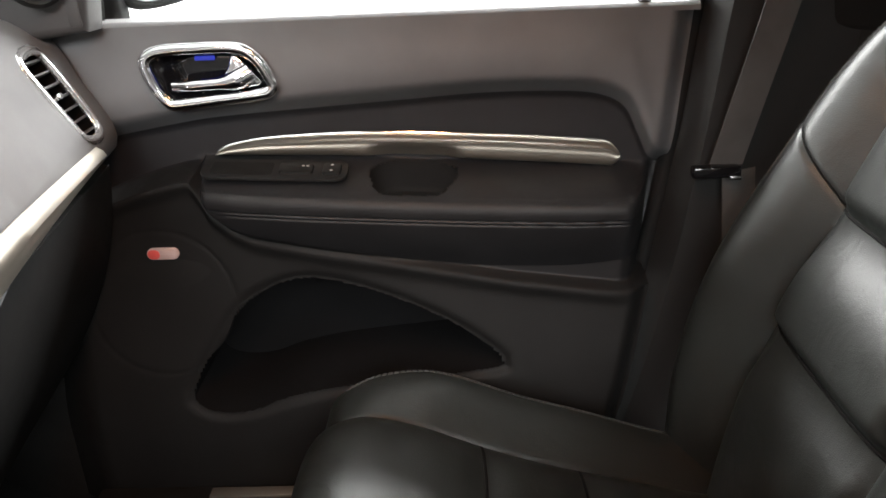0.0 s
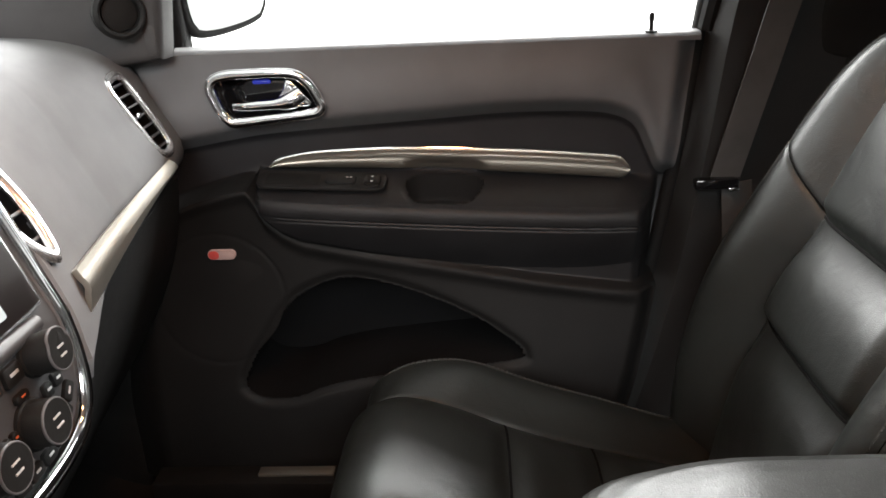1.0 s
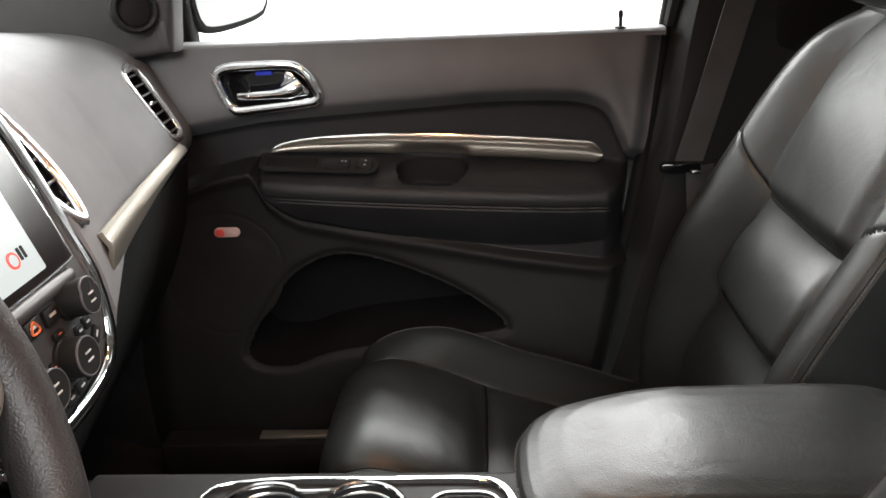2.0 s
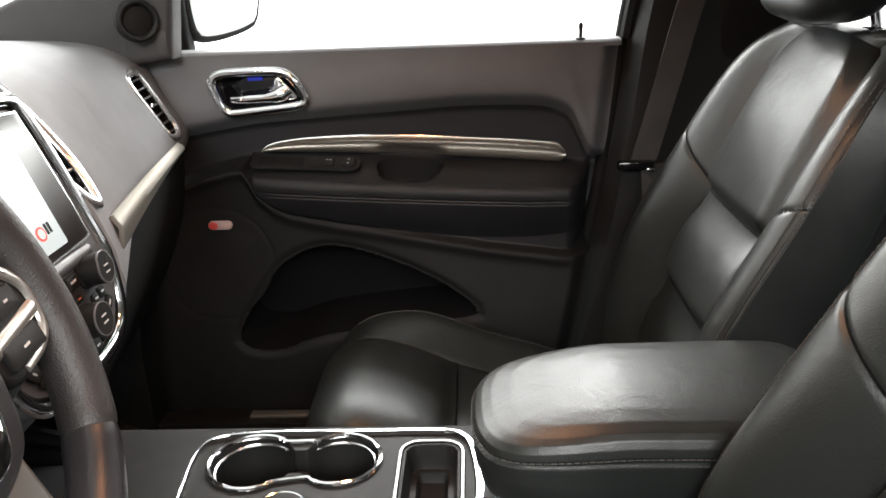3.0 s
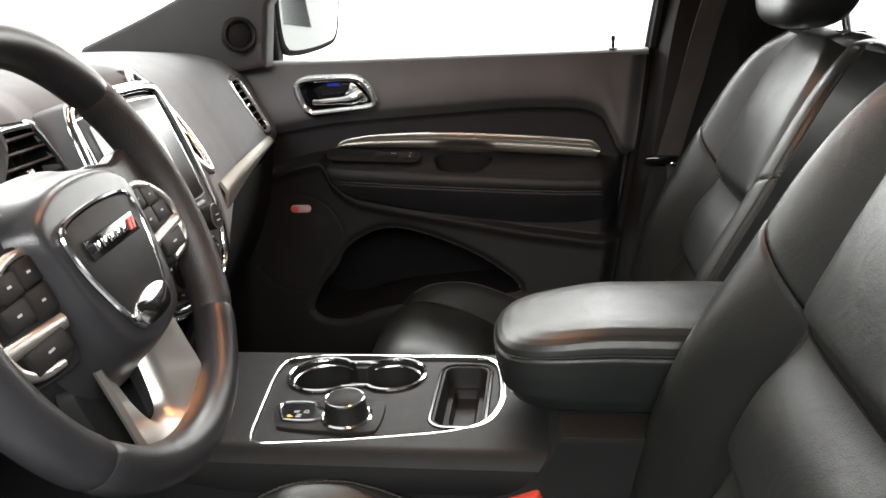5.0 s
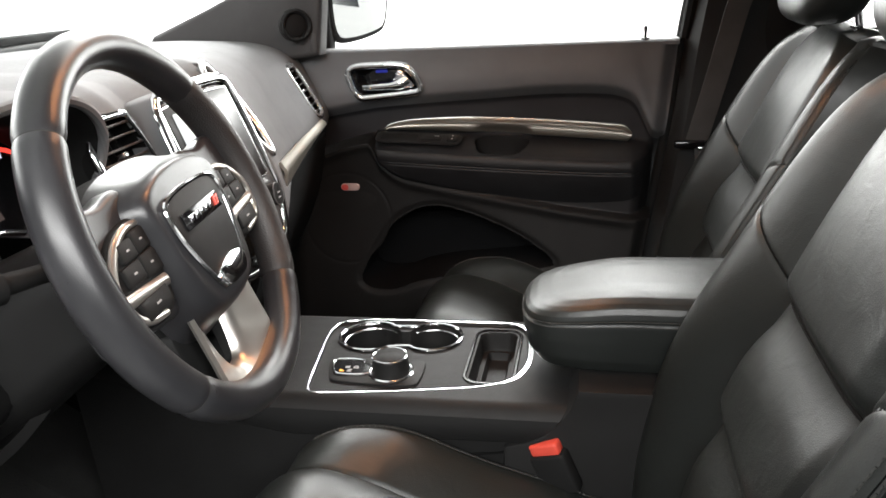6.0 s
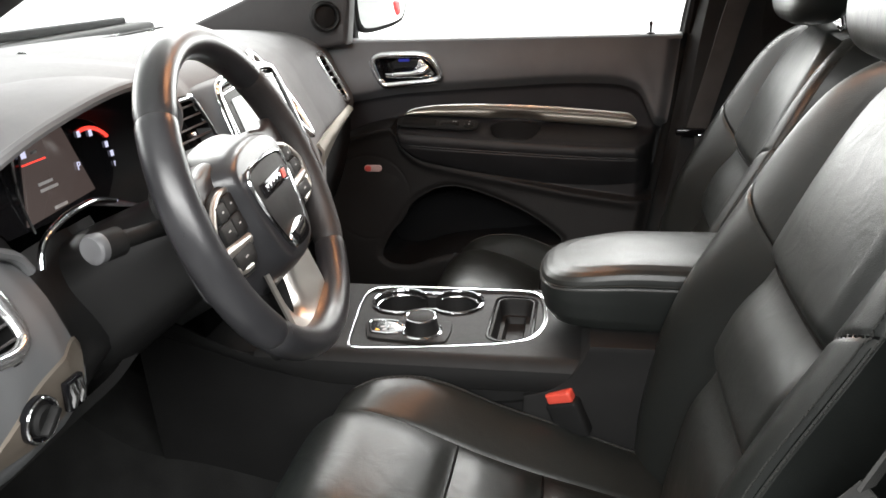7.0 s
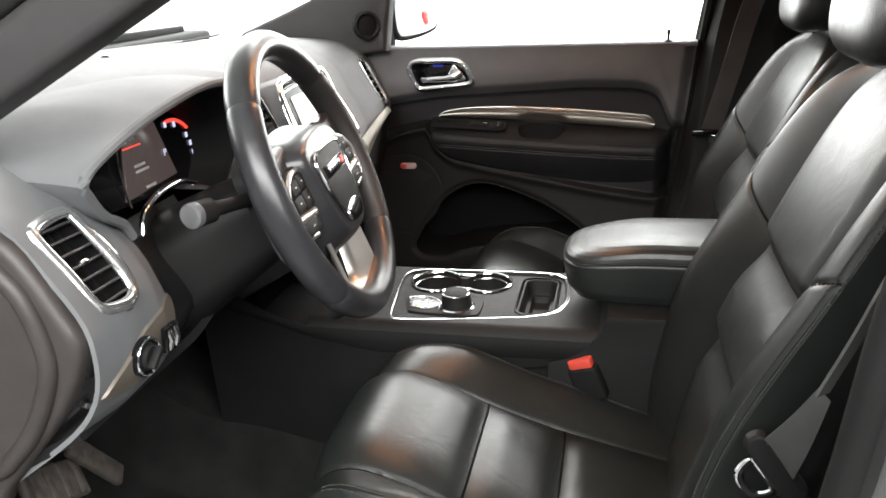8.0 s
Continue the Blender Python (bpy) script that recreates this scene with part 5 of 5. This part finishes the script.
def centre_stack(th):
    FOLD, TURN_BACK = -0.070, radians(10)

    def bend(bm, m=None):
        """The stack's lower half stands more upright than its upper half."""
        if m:
            bm.transform(m)
        for v in bm.verts:
            v.co.z -= 0.010
            d = v.co.y - FOLD
            if d < 0:
                v.co.y, v.co.z = FOLD + d * math.cos(TURN_BACK) - v.co.z * math.sin(TURN_BACK), d * math.sin(TURN_BACK) + v.co.z * math.cos(TURN_BACK)
        return bm

    def sp(name, bm, mat, parent, label="", at=None):
        return part(name, bend(bm, at), mat, parent, label, m=STACK)

    half_out = [(0.0, 0.121), (0.085, 0.118), (0.107, 0.102), (0.1155, 0.04), (0.1175, -0.03), (0.1175, -0.095), (0.106, -0.138), (0.085, -0.162), (0.050, -0.172)]
    out = smooth_line(half_out + [(0.0, -0.175)] + [(-x, y) for x, y in half_out[:0:-1]], 120, True) * np.array((1.03, 1.0)) + np.array((0.0165, 0.0))
    mid = out.mean(0)

    def face(u, v):
        p = mid + (out[round(u * 120) % 120] - mid) * (1 - v)
        return Vector((p[0], p[1], 0.004 - 0.02 * (1 - step(0, 0.05, v))))
    body = sp("media_panel", grid(face, 120, 30, True), STACK_GREY, th, "dark grey centre stack with chrome edge, screen and knobs")
    sp("stack_chrome", tube([(x, y, 0.006) for x, y in (out - mid) * 1.01 + mid], 0.0078, True, 12, 0.6), CHROME, body, "chrome edge of the centre stack")
    big = (out - mid) * 1.10 + mid
    def surround(u, v):
        p = mid + (out[round(u * 120) % 120] - mid) * (1.02 + 0.05 * v)
        return Vector((p[0], p[1], 0.004 - 0.05 * v * v))
    sp("stack_surround", grid(surround, 120, 8, True, flip=True), DASH, body, "charcoal surround of the centre stack")
    bez = smooth_line([(-0.089, 0.090), (-0.080, 0.101), (0.01, 0.106), (0.100, 0.103), (0.111, 0.092), (0.117, 0.0), (0.116, -0.036), (0.104, -0.048), (-0.072, -0.048), (-0.086, -0.036)], 70, True)
    screen = sp("touch_screen", slab(bez, 0.006, 0.002), SCREEN_FRAME, body, "touch screen in a black bezel", pose(0, 0, 0.003))
    sp("screen_rim", tube([(x, y, 0.007) for x, y in (bez - bez.mean(0)) * 1.01 + bez.mean(0)], 0.0018, True, 6), CHROME_DULL, screen)
    sp("display", slab(rounded(0.143, 0.130, 0.003, cx=0.0, cy=0.025), 0.0015), SCREEN_LIT, screen, "pale lit display", pose(0, 0, 0.0095))
    sp("screen_icon", slab(rounded(0.016, 0.016, 0.0078, cx=0.036, cy=-0.018), 0.0008), RED_GLOW, screen, "", pose(0, 0, 0.0112))
    sp("icon_centre", slab(rounded(0.011, 0.011, 0.0053, cx=0.036, cy=-0.018), 0.0012), SCREEN_LIT, screen, "", pose(0, 0, 0.0112))
    for x in (0.048, 0.054):
        sp("screen_text", slab(rounded(0.0035, 0.012, 0.001, cx=x, cy=-0.016), 0.0008), PLASTIC, screen, "", pose(0, 0, 0.0112))
    roll = [(x, -0.060, 0.004) for x in np.linspace(-0.070, 0.104, 20)]
    sp("roll", tube(roll, [0.007 + 0.002 * math.sin(math.pi * i / 19) for i in range(20)], sides=14), STACK_GREY, body)

    def ring(r, h, n=40):
        return [(r * math.cos(t), r * math.sin(t), h) for t in np.linspace(0, 2 * math.pi, n, endpoint=False)]

    def dial(x, y, r, h, marks):
        at = pose(x, y, 0.003)
        d = sp("dial", lathe([(r * 1.12, 0), (r * 1.1, 0.004), (r, 0.005), (r * 0.96, h), (r * 0.9, h + 0.002)], 40), PLASTIC, body, "black rotary dial with a chrome edge", at)
        sp("dial_edge", tube(ring(r * 0.92, h + 0.001), 0.0012, True, 8), KNOB_GREY, d, "", at)
        sp("dial_cap", lathe([(r * 0.82, 0), (r * 0.7, 0.0015), (0.001, 0.002)], 32), RUBBER, d, "", at @ pose(0, 0, h))
        for k in range(marks):
            sp("dial_mark", box((r * 0.5, 0.0016, 0.0008), (0, (k - (marks - 1) / 2) * 0.008, 0)), ICON, d, "", at @ pose(0, 0, h + 0.0024))
    def key(x, y, w, h, mark=ICON, turn=0, mw=0.45):
        at = pose(x, y, 0.003, 0, 0, turn)
        k = sp("key", slab(rounded(w, h, 0.003), 0.005, 0.0018), PLASTIC, body, "", at)
        sp("key_mark", box((w * mw, h * 0.16, 0.0006), (0, 0.001, 0.0052)), mark, k, "", at)
        return at, k

    mid_x = 0.018
    for s in (1, -1):
        dial(mid_x + 0.063 * s, -0.080, 0.0175, 0.026, 2)
        dial(mid_x + 0.030 * s, -0.126, 0.0200, 0.022, 2)
        key(mid_x + 0.031 * s, -0.080, 0.024, 0.017)
        key(mid_x + 0.030 * s, -0.100, 0.018, 0.008, ICON_RED, 0, 0.3)
        key(mid_x + 0.061 * s, -0.113, 0.013, 0.013)
        key(mid_x + 0.077 * s, -0.111, 0.013, 0.013)
        key(mid_x + 0.0048 * s, -0.122, 0.0085, 0.011, ICON_RED, 0, 0.4)
        key(mid_x + 0.0048 * s, -0.136, 0.0085, 0.011, ICON_BLUE, 0, 0.4)
        for x, y, turn in ((0.0105, -0.158, 1), (0.0315, -0.157, 4), (0.052, -0.152, 16), (0.070, -0.143, 32), (0.084, -0.128, 44)):
            key(mid_x + x * s, y, 0.019, 0.012, turn=turn * s, mw=0.35)
    at, hazard = key(mid_x, -0.078, 0.026, 0.018)
    tri = smooth_line([(-0.006, -0.004), (0.006, -0.004), (0.0, 0.006)], 30, True)
    sp("hazard_sign", tube([(x, y, 0.0056) for x, y in tri], 0.0011, True, 6), ICON_RED, hazard, "red hazard triangle", at)


def steering():
    Cw = Vector((-0.2728, -0.3264, 1.1472))
    m = axes(Cw, (-0.1028, 0.9947, 0.0), (-0.355, -0.0367, 0.934))
    w = thing("steering_wheel", "black leather steering wheel with silver lower spoke and buttons", "steering wheel", Cw)
    R = 0.1907
    ring = [(R * math.cos(t), R * 1.0 * math.sin(t), 0) for t in np.linspace(0, 2 * math.pi, 128, endpoint=False)]

    def arc_piece(a0, a1, n):
        return [(R * math.cos(radians(a)), R * math.sin(radians(a)), 0) for a in np.linspace(a0, a1, n)]

    for a0, a1, mat, lab in ((41, 139, LEATHER_WHEEL, "smooth black leather rim section"), (139, 221, LEATHER_WHEEL, "smooth black leather rim section"), (221, 319, LEATHER_WHEEL, "smooth black leather rim section"), (319, 401, LEATHER_PERF, "grained black leather rim section")):
        rad = [0.0198 - 0.0014 * (bell(f, 0.015) + bell(1 - f, 0.015)) for f in np.linspace(0, 1, 60)]
        part("rim", tube(arc_piece(a0, a1, 60), rad, False, 20, 1.12, (0, 0, 1)), mat, w, lab, m=m)
    for a in (41, 139, 221, 319):
        p = Vector((R * math.cos(radians(a)), R * math.sin(radians(a)), 0))
        d = Vector((-math.sin(radians(a)), math.cos(radians(a)), 0))
        part("rim_seam", tube([p - 0.0005 * d, p + 0.0005 * d], 0.0186, False, 20, 1.12, (0, 0, 1)), THREAD, w, m=m)
    # hub cover, domed
    cover = smooth_line([(-0.108, 0.048), (-0.080, 0.070), (-0.03, 0.080), (0.03, 0.080), (0.080, 0.070), (0.108, 0.048), (0.102, 0.0), (0.092, -0.055), (0.066, -0.102), (0.0, -0.116), (-0.066, -0.102), (-0.092, -0.055), (-0.102, 0.0)], 72, True)

    def dome(u, v):
        p = cover[round(u * 72) % 72] * (1 - v) ** 0.8
        return Vector((p[0], p[1], -0.032 + 0.052 * step(0, 0.32, v) ** 0.8 + 0.004 * v))
    hub = part("hub_cover", grid(dome, 72, 24, True), LEATHER_WHEEL, w, "black padded hub cover", m=m)
    back = [(p[0], p[1]) for p in cover * 0.96]
    part("hub_back", slab(back, 0.05, 0.01), PLASTIC, w, m=m @ pose(0, 0, -0.075))
    shield = smooth_line([(-0.046, 0.042), (0.0, 0.046), (0.046, 0.042), (0.057, 0.030), (0.054, 0.0), (0.038, -0.042), (0.026, -0.060), (0.0, -0.064), (-0.026, -0.060), (-0.038, -0.042), (-0.054, 0.0), (-0.057, 0.030)], 80, True) * np.array((1.12, 1.0)) - np.array((0.003, 0.009))
    part("hub_plate", slab(shield, 0.004, 0.0015), PLASTIC, hub, m=m @ pose(0, 0, 0.0215))
    part("hub_chrome", tube([(x, y, 0.0245) for x, y in shield], 0.0028, True, 8), CHROME, hub, "chrome outline of the hub", m=m)
    part("chrome_foot", slab(smooth_line([(-0.036, -0.054), (0.0, -0.046), (0.032, -0.054), (0.026, -0.071), (0.0, -0.075), (-0.030, -0.071)], 30, True), 0.005, 0.002), CHROME, hub, m=m @ pose(0, 0, 0.0235))
    part("badge_plate", box((0.092, 0.018, 0.002), (-0.003, 0.006, 0.0268), 0.0008), PIANO, hub, "dark badge plate with plain bars", m=m)
    for k in range(5):
        part("badge_bar", box((0.0075, 0.0075, 0.002), (-0.034 + 0.0125 * k, 0.006, 0.0280), 0.0008), CHROME, hub, m=m)
    for k in range(2):
        part("badge_stripe", slab([(0.0, -0.005), (0.004, -0.005), (0.008, 0.005), (0.004, 0.005)], 0.0015), RED_BUTTON, hub, m=m @ pose(0.0285 + 0.0062 * k - 0.003, 0.006, 0.0275))
    # button pods on the horizontal spokes
    for s in (-1, 1):
        pod = smooth_line([(0.080, 0.034), (0.115, 0.036), (0.145, 0.026), (0.172, 0.004), (0.176, -0.018), (0.168, -0.042), (0.145, -0.054), (0.110, -0.058), (0.090, -0.045), (0.082, 0.0)], 50, True)
        pod = pod * np.array((s, 1)) if s > 0 else (pod * np.array((s, 1)))[::-1]
        sp = part("spoke", slab(pod, 0.026, 0.006, 3), PLASTIC, w, m=m @ pose(0, 0, -0.020))
        wing = [(0.070, 0.062), (0.120, 0.060), (0.165, 0.066), (0.186, 0.040), (0.192, 0.0), (0.190, -0.050), (0.172, -0.066), (0.150, -0.060), (0.110, -0.064), (0.080, -0.060), (0.070, 0.0)]
        wing = [(s * x, y) for x, y in smooth_line(wing, 50, True)]
        part("spoke_wing", slab(wing, 0.022, 0.007, 3), LEATHER_WHEEL, w, "black leather-covered side spoke", m=m @ pose(0, 0, -0.024))
        line = [(s * 0.086, 0.031), (s * 0.115, 0.031), (s * 0.143, 0.021), (s * 0.166, 0.000), (s * 0.169, -0.018), (s * 0.163, -0.038), (s * 0.145, -0.048), (s * 0.118, -0.052)]
        part("pod_frame", tube([(x, y, 0.0065) for x, y in smooth_line(line, 40)], [0.0030 + 0.0022 * math.sin(math.pi * i / 39) for i in range(40)], False, 10, 0.7), SPOKE, sp, "silver frame of the button pod", m=m)
        part("pod_bridge", tube([(s * 0.092, -0.028, 0.0065), (s * 0.166, -0.022, 0.0065)], 0.0062, False, 10, 0.5), SPOKE, sp, m=m)
        for bx, by, bw, bh in ((0.102, 0.017, 0.026, 0.021), (0.1295, 0.015, 0.0275, 0.019), (0.1045, -0.006, 0.030, 0.023), (0.1365, -0.005, 0.032, 0.019), (0.128, -0.038, 0.052, 0.019)):
            b = part("button", slab(rounded(bw, bh, 0.003), 0.005, 0.0018), PLASTIC, sp, m=m @ pose(s * bx, by, 0.005))
            part("button_mark", box((bw * 0.16, 0.0018, 0.0005), (0, 0, 0.0053)), ICON, b, m=m @ pose(s * bx, by, 0.005))
        # arms that reach the rim
        part("spoke_arm", tube([(s * 0.13, 0.005, -0.022), (s * 0.186, 0.002, -0.010)], [0.040, 0.030], False, 14, 0.40, (0, 0, 1)), PLASTIC, w, m=m)
    # lower silver spoke with its opening
    legs = smooth_line([(-0.072, -0.085), (-0.030, -0.100), (-0.018, -0.158), (-0.012, -0.163), (0.012, -0.163), (0.018, -0.158), (0.030, -0.100), (0.072, -0.085), (0.076, -0.130), (0.080, -0.170), (0.066, -0.186), (0.025, -0.192), (-0.025, -0.192), (-0.066, -0.186), (-0.080, -0.170), (-0.076, -0.130)], 110, True)
    inner_u = smooth_line([(-0.034, -0.088), (-0.026, -0.125), (-0.018, -0.152), (-0.008, -0.163), (0.008, -0.163), (0.018, -0.152), (0.026, -0.125), (0.034, -0.088)], 60)
    outer_u = smooth_line([(-0.074, -0.080), (-0.075, -0.125), (-0.074, -0.160), (-0.050, -0.184), (0.0, -0.190), (0.050, -0.184), (0.074, -0.160), (0.075, -0.125), (0.074, -0.080)], 60)

    def u_face(u, v):
        p = inner_u[round(u * 59)] * (1 - v) + outer_u[round(u * 59)] * v
        return Vector((p[0], p[1], -0.030 + 0.024 * v - 0.006 * (1 - step(0, 0.12, v)) - 0.004 * step(0.9, 1, v)))
    part("lower_spoke", thicken(grid(u_face, 59, 12), 0.004), SPOKE, w, "silver two-legged lower spoke", m=m)
    part("spoke_back", slab(legs * np.array((1.05, 1.0)), 0.016, 0.004), PLASTIC, w, m=m @ pose(0, 0, -0.047))
    # column shroud, stalk, paddle and adjust lever
    col = thing("steering_column", "black steering column shroud with stalk and tilt lever", "steering column", (-0.38, -0.349, 1.04))
    mc = axes((-0.268, -0.328, 1.149), (0, 1, 0), (-0.349, 0, 0.937))

    def shroud(u, v):
        a = 2 * math.pi * u
        e = lambda t, p: math.copysign(abs(t) ** p, t)
        d = -0.045 - 0.24 * v
        r = 0.058 + 0.034 * v
        return Vector((r * (1.10 + 0.35 * v) * e(math.cos(a), 0.7), r * e(math.sin(a), 0.7) - 0.012 - 0.045 * v, d))
    part("shroud", grid(shroud, 48, 16, True), COLUMN_BLACK, col, m=mc)
    stalk = part("turn_stalk", tube([(-0.325, -0.41, 1.140), (-0.338, -0.47, 1.146), (-0.346, -0.505, 1.150)], [0.010, 0.009, 0.010], False, 16), RUBBER, col, "black stalk with a pale grey end", m=None)
    part("stalk_collar", tube([(-0.347, -0.507, 1.150), (-0.353, -0.530, 1.151)], 0.0155, False, 24), RUBBER, stalk)
    part("stalk_cap", tube([(-0.353, -0.530, 1.151), (-0.355, -0.538, 1.152), (-0.3555, -0.541, 1.152)], [0.0158, 0.0158, 0.0135], False, 28), KNOB_GREY, stalk, "pale grey stalk end")
    part("tilt_lever", tube(smooth_line([(-0.46, -0.43, 0.975), (-0.43, -0.40, 0.982), (-0.405, -0.370, 0.992), (-0.399, -0.36, 1.004)], 20), 0.005, sides=8), PLASTIC, col)


def pedals():
    br = thing("brake_pedal", "worn rubber brake pedal on its arm", "pedal", (-0.62, -0.47, 0.70))
    pad = axes((-0.625, -0.555, 0.755), Vector((0.0, 1.0, -0.45)), (-0.5, 0, 0.8))
    body = part("pad", box((0.12, 0.06, 0.014), (0, 0, 0), 0.006, 3), PEDAL, br, m=pad)
    for k in range(4):
        part("rib", box((0.012, 0.052, 0.005), (-0.042 + 0.028 * k, 0, 0.008), 0.002), PEDAL, body, m=pad)
    part("arm", tube([(-0.64, -0.54, 0.76), (-0.70, -0.52, 0.84), (-0.70, -0.52, 0.94)], 0.011), PLASTIC, br)
    gas = thing("gas_pedal", "worn grey rubber gas pedal in the footwell", "pedal", (-0.62, -0.47, 0.73))
    tread = axes((-0.622, -0.470, 0.735), Vector((0.08, 0.58, -0.81)), (-0.3, 0.8, 0.5))
    part("tread", box((0.135, 0.034, 0.014), (0, 0, 0), 0.005, 3), PEDAL, gas, m=tread)
    part("arm", tube([(-0.64, -0.49, 0.77), (-0.70, -0.47, 0.86), (-0.72, -0.47, 0.94)], 0.008), PLASTIC, gas)


dashboard()
steering()
pedals()


# ---------------------------------------------------------------- belts
def ribbon(pts, w, across, thick=0.0014):
    a = Vector(across).normalized() * (w / 2)
    line = [Vector(p) for p in smooth_line(pts, 40)]
    bm = grid(lambda u, v: line[round(v * 39)] + a * (2 * u - 1), 6, 39)
    return thicken(bm, thick)


def belts():
    b = thing("seat_belt", "black seat belt hanging down the door post through its guide", "seat belt", (0.40, 0.75, 0.95))
    part("webbing", ribbon([(0.475, 0.690, 1.42), (0.432, 0.716, 1.28), (0.404, 0.728, 1.15), (0.366, 0.728, 0.995)], 0.050, (0.95, 0.22, -0.1)), WEBBING, b)
    g = part("belt_guide", box((0.066, 0.020, 0.016), (0.350, 0.718, 0.988), 0.004), PIANO, b, "gloss black belt guide", m=None)
    part("guide_pin", box((0.016, 0.006, 0.006), (0.374, 0.706, 0.982), 0.002), CHROME_DULL, g)
    part("lower_webbing", ribbon([(0.385, 0.730, 0.985), (0.40, 0.725, 0.80), (0.40, 0.715, 0.62)], 0.050, (0.95, 0.22, 0.1)), WEBBING, b)
    bk = thing("belt_buckle", "black belt buckle with a red release button", "buckle", (0.09, -0.15, 0.74))
    part("case", box((0.052, 0.062, 0.024), (0.0, -0.032, 0), 0.006, 3), RUBBER, bk, m=axes((0.088, -0.150, 0.775), (0.87, -0.3, 0.35), (-0.15, -0.05, 0.98)))
    part("release_button", box((0.042, 0.018, 0.018), (0, 0.006, 0.0), 0.004, 3), RED_BUTTON, bk, "bright red release button", m=axes((0.088, -0.150, 0.775), (0.87, -0.3, 0.35), (-0.15, -0.05, 0.98)))
    part("stem", tube([(0.10, -0.148, 0.745), (0.13, -0.15, 0.66), (0.16, -0.15, 0.55)], 0.013, flat=0.6), RUBBER, bk)
    d = thing("seat_belt", "grey-black seat belt with a chrome tongue beside the driver's seat", "seat belt", (0.33, -0.67, 0.93))
    low_a, low_b = Vector((0.275, -0.650, 0.978)), Vector((0.306, -0.650, 0.932))
    top_a, top_b = Vector((0.304, -0.704, 1.070)), Vector((0.313, -0.712, 1.062))
    fan = grid(lambda u, v: low_a.lerp(low_b, u).lerp(top_a.lerp(top_b, u), v) + Vector((0, -0.004 * math.sin(math.pi * v), 0)), 8, 16)
    part("webbing", thicken(fan, 0.0014), WEBBING, d)
    part("upper_webbing", ribbon([(0.308, -0.708, 1.066), (0.335, -0.715, 1.15), (0.38, -0.70, 1.28), (0.43, -0.66, 1.45)], 0.012, (0.7, 0.3, 0.2), 0.003), WEBBING, d)
    t = axes((0.292, -0.643, 0.950), Vector((0.60, 0.0, -0.80)), Vector((0.80, 0.0, 0.60)))
    tg = part("tongue_cover", slab(rounded(0.086, 0.026, 0.012), 0.012, 0.004, 3), PLASTIC, d, "black belt tongue cover", m=t)
    part("slot", box((0.062, 0.004, 0.004), (0.0, 0.008, 0.0115), 0.001), RUBBER, tg, m=t)
    frame_line = smooth_line([(-0.016, -0.014), (0.020, -0.014), (0.016, -0.034), (-0.010, -0.034)], 40, True)
    part("tongue", tube([(x, y, 0.006) for x, y in frame_line], 0.0048, True, 8, 0.5), CHROME, tg, "chrome belt tongue with an opening", m=t)
    part("shoulder", box((0.050, 0.010, 0.005), (0.004, -0.010, 0.006), 0.0015), CHROME, tg, m=t)


belts()
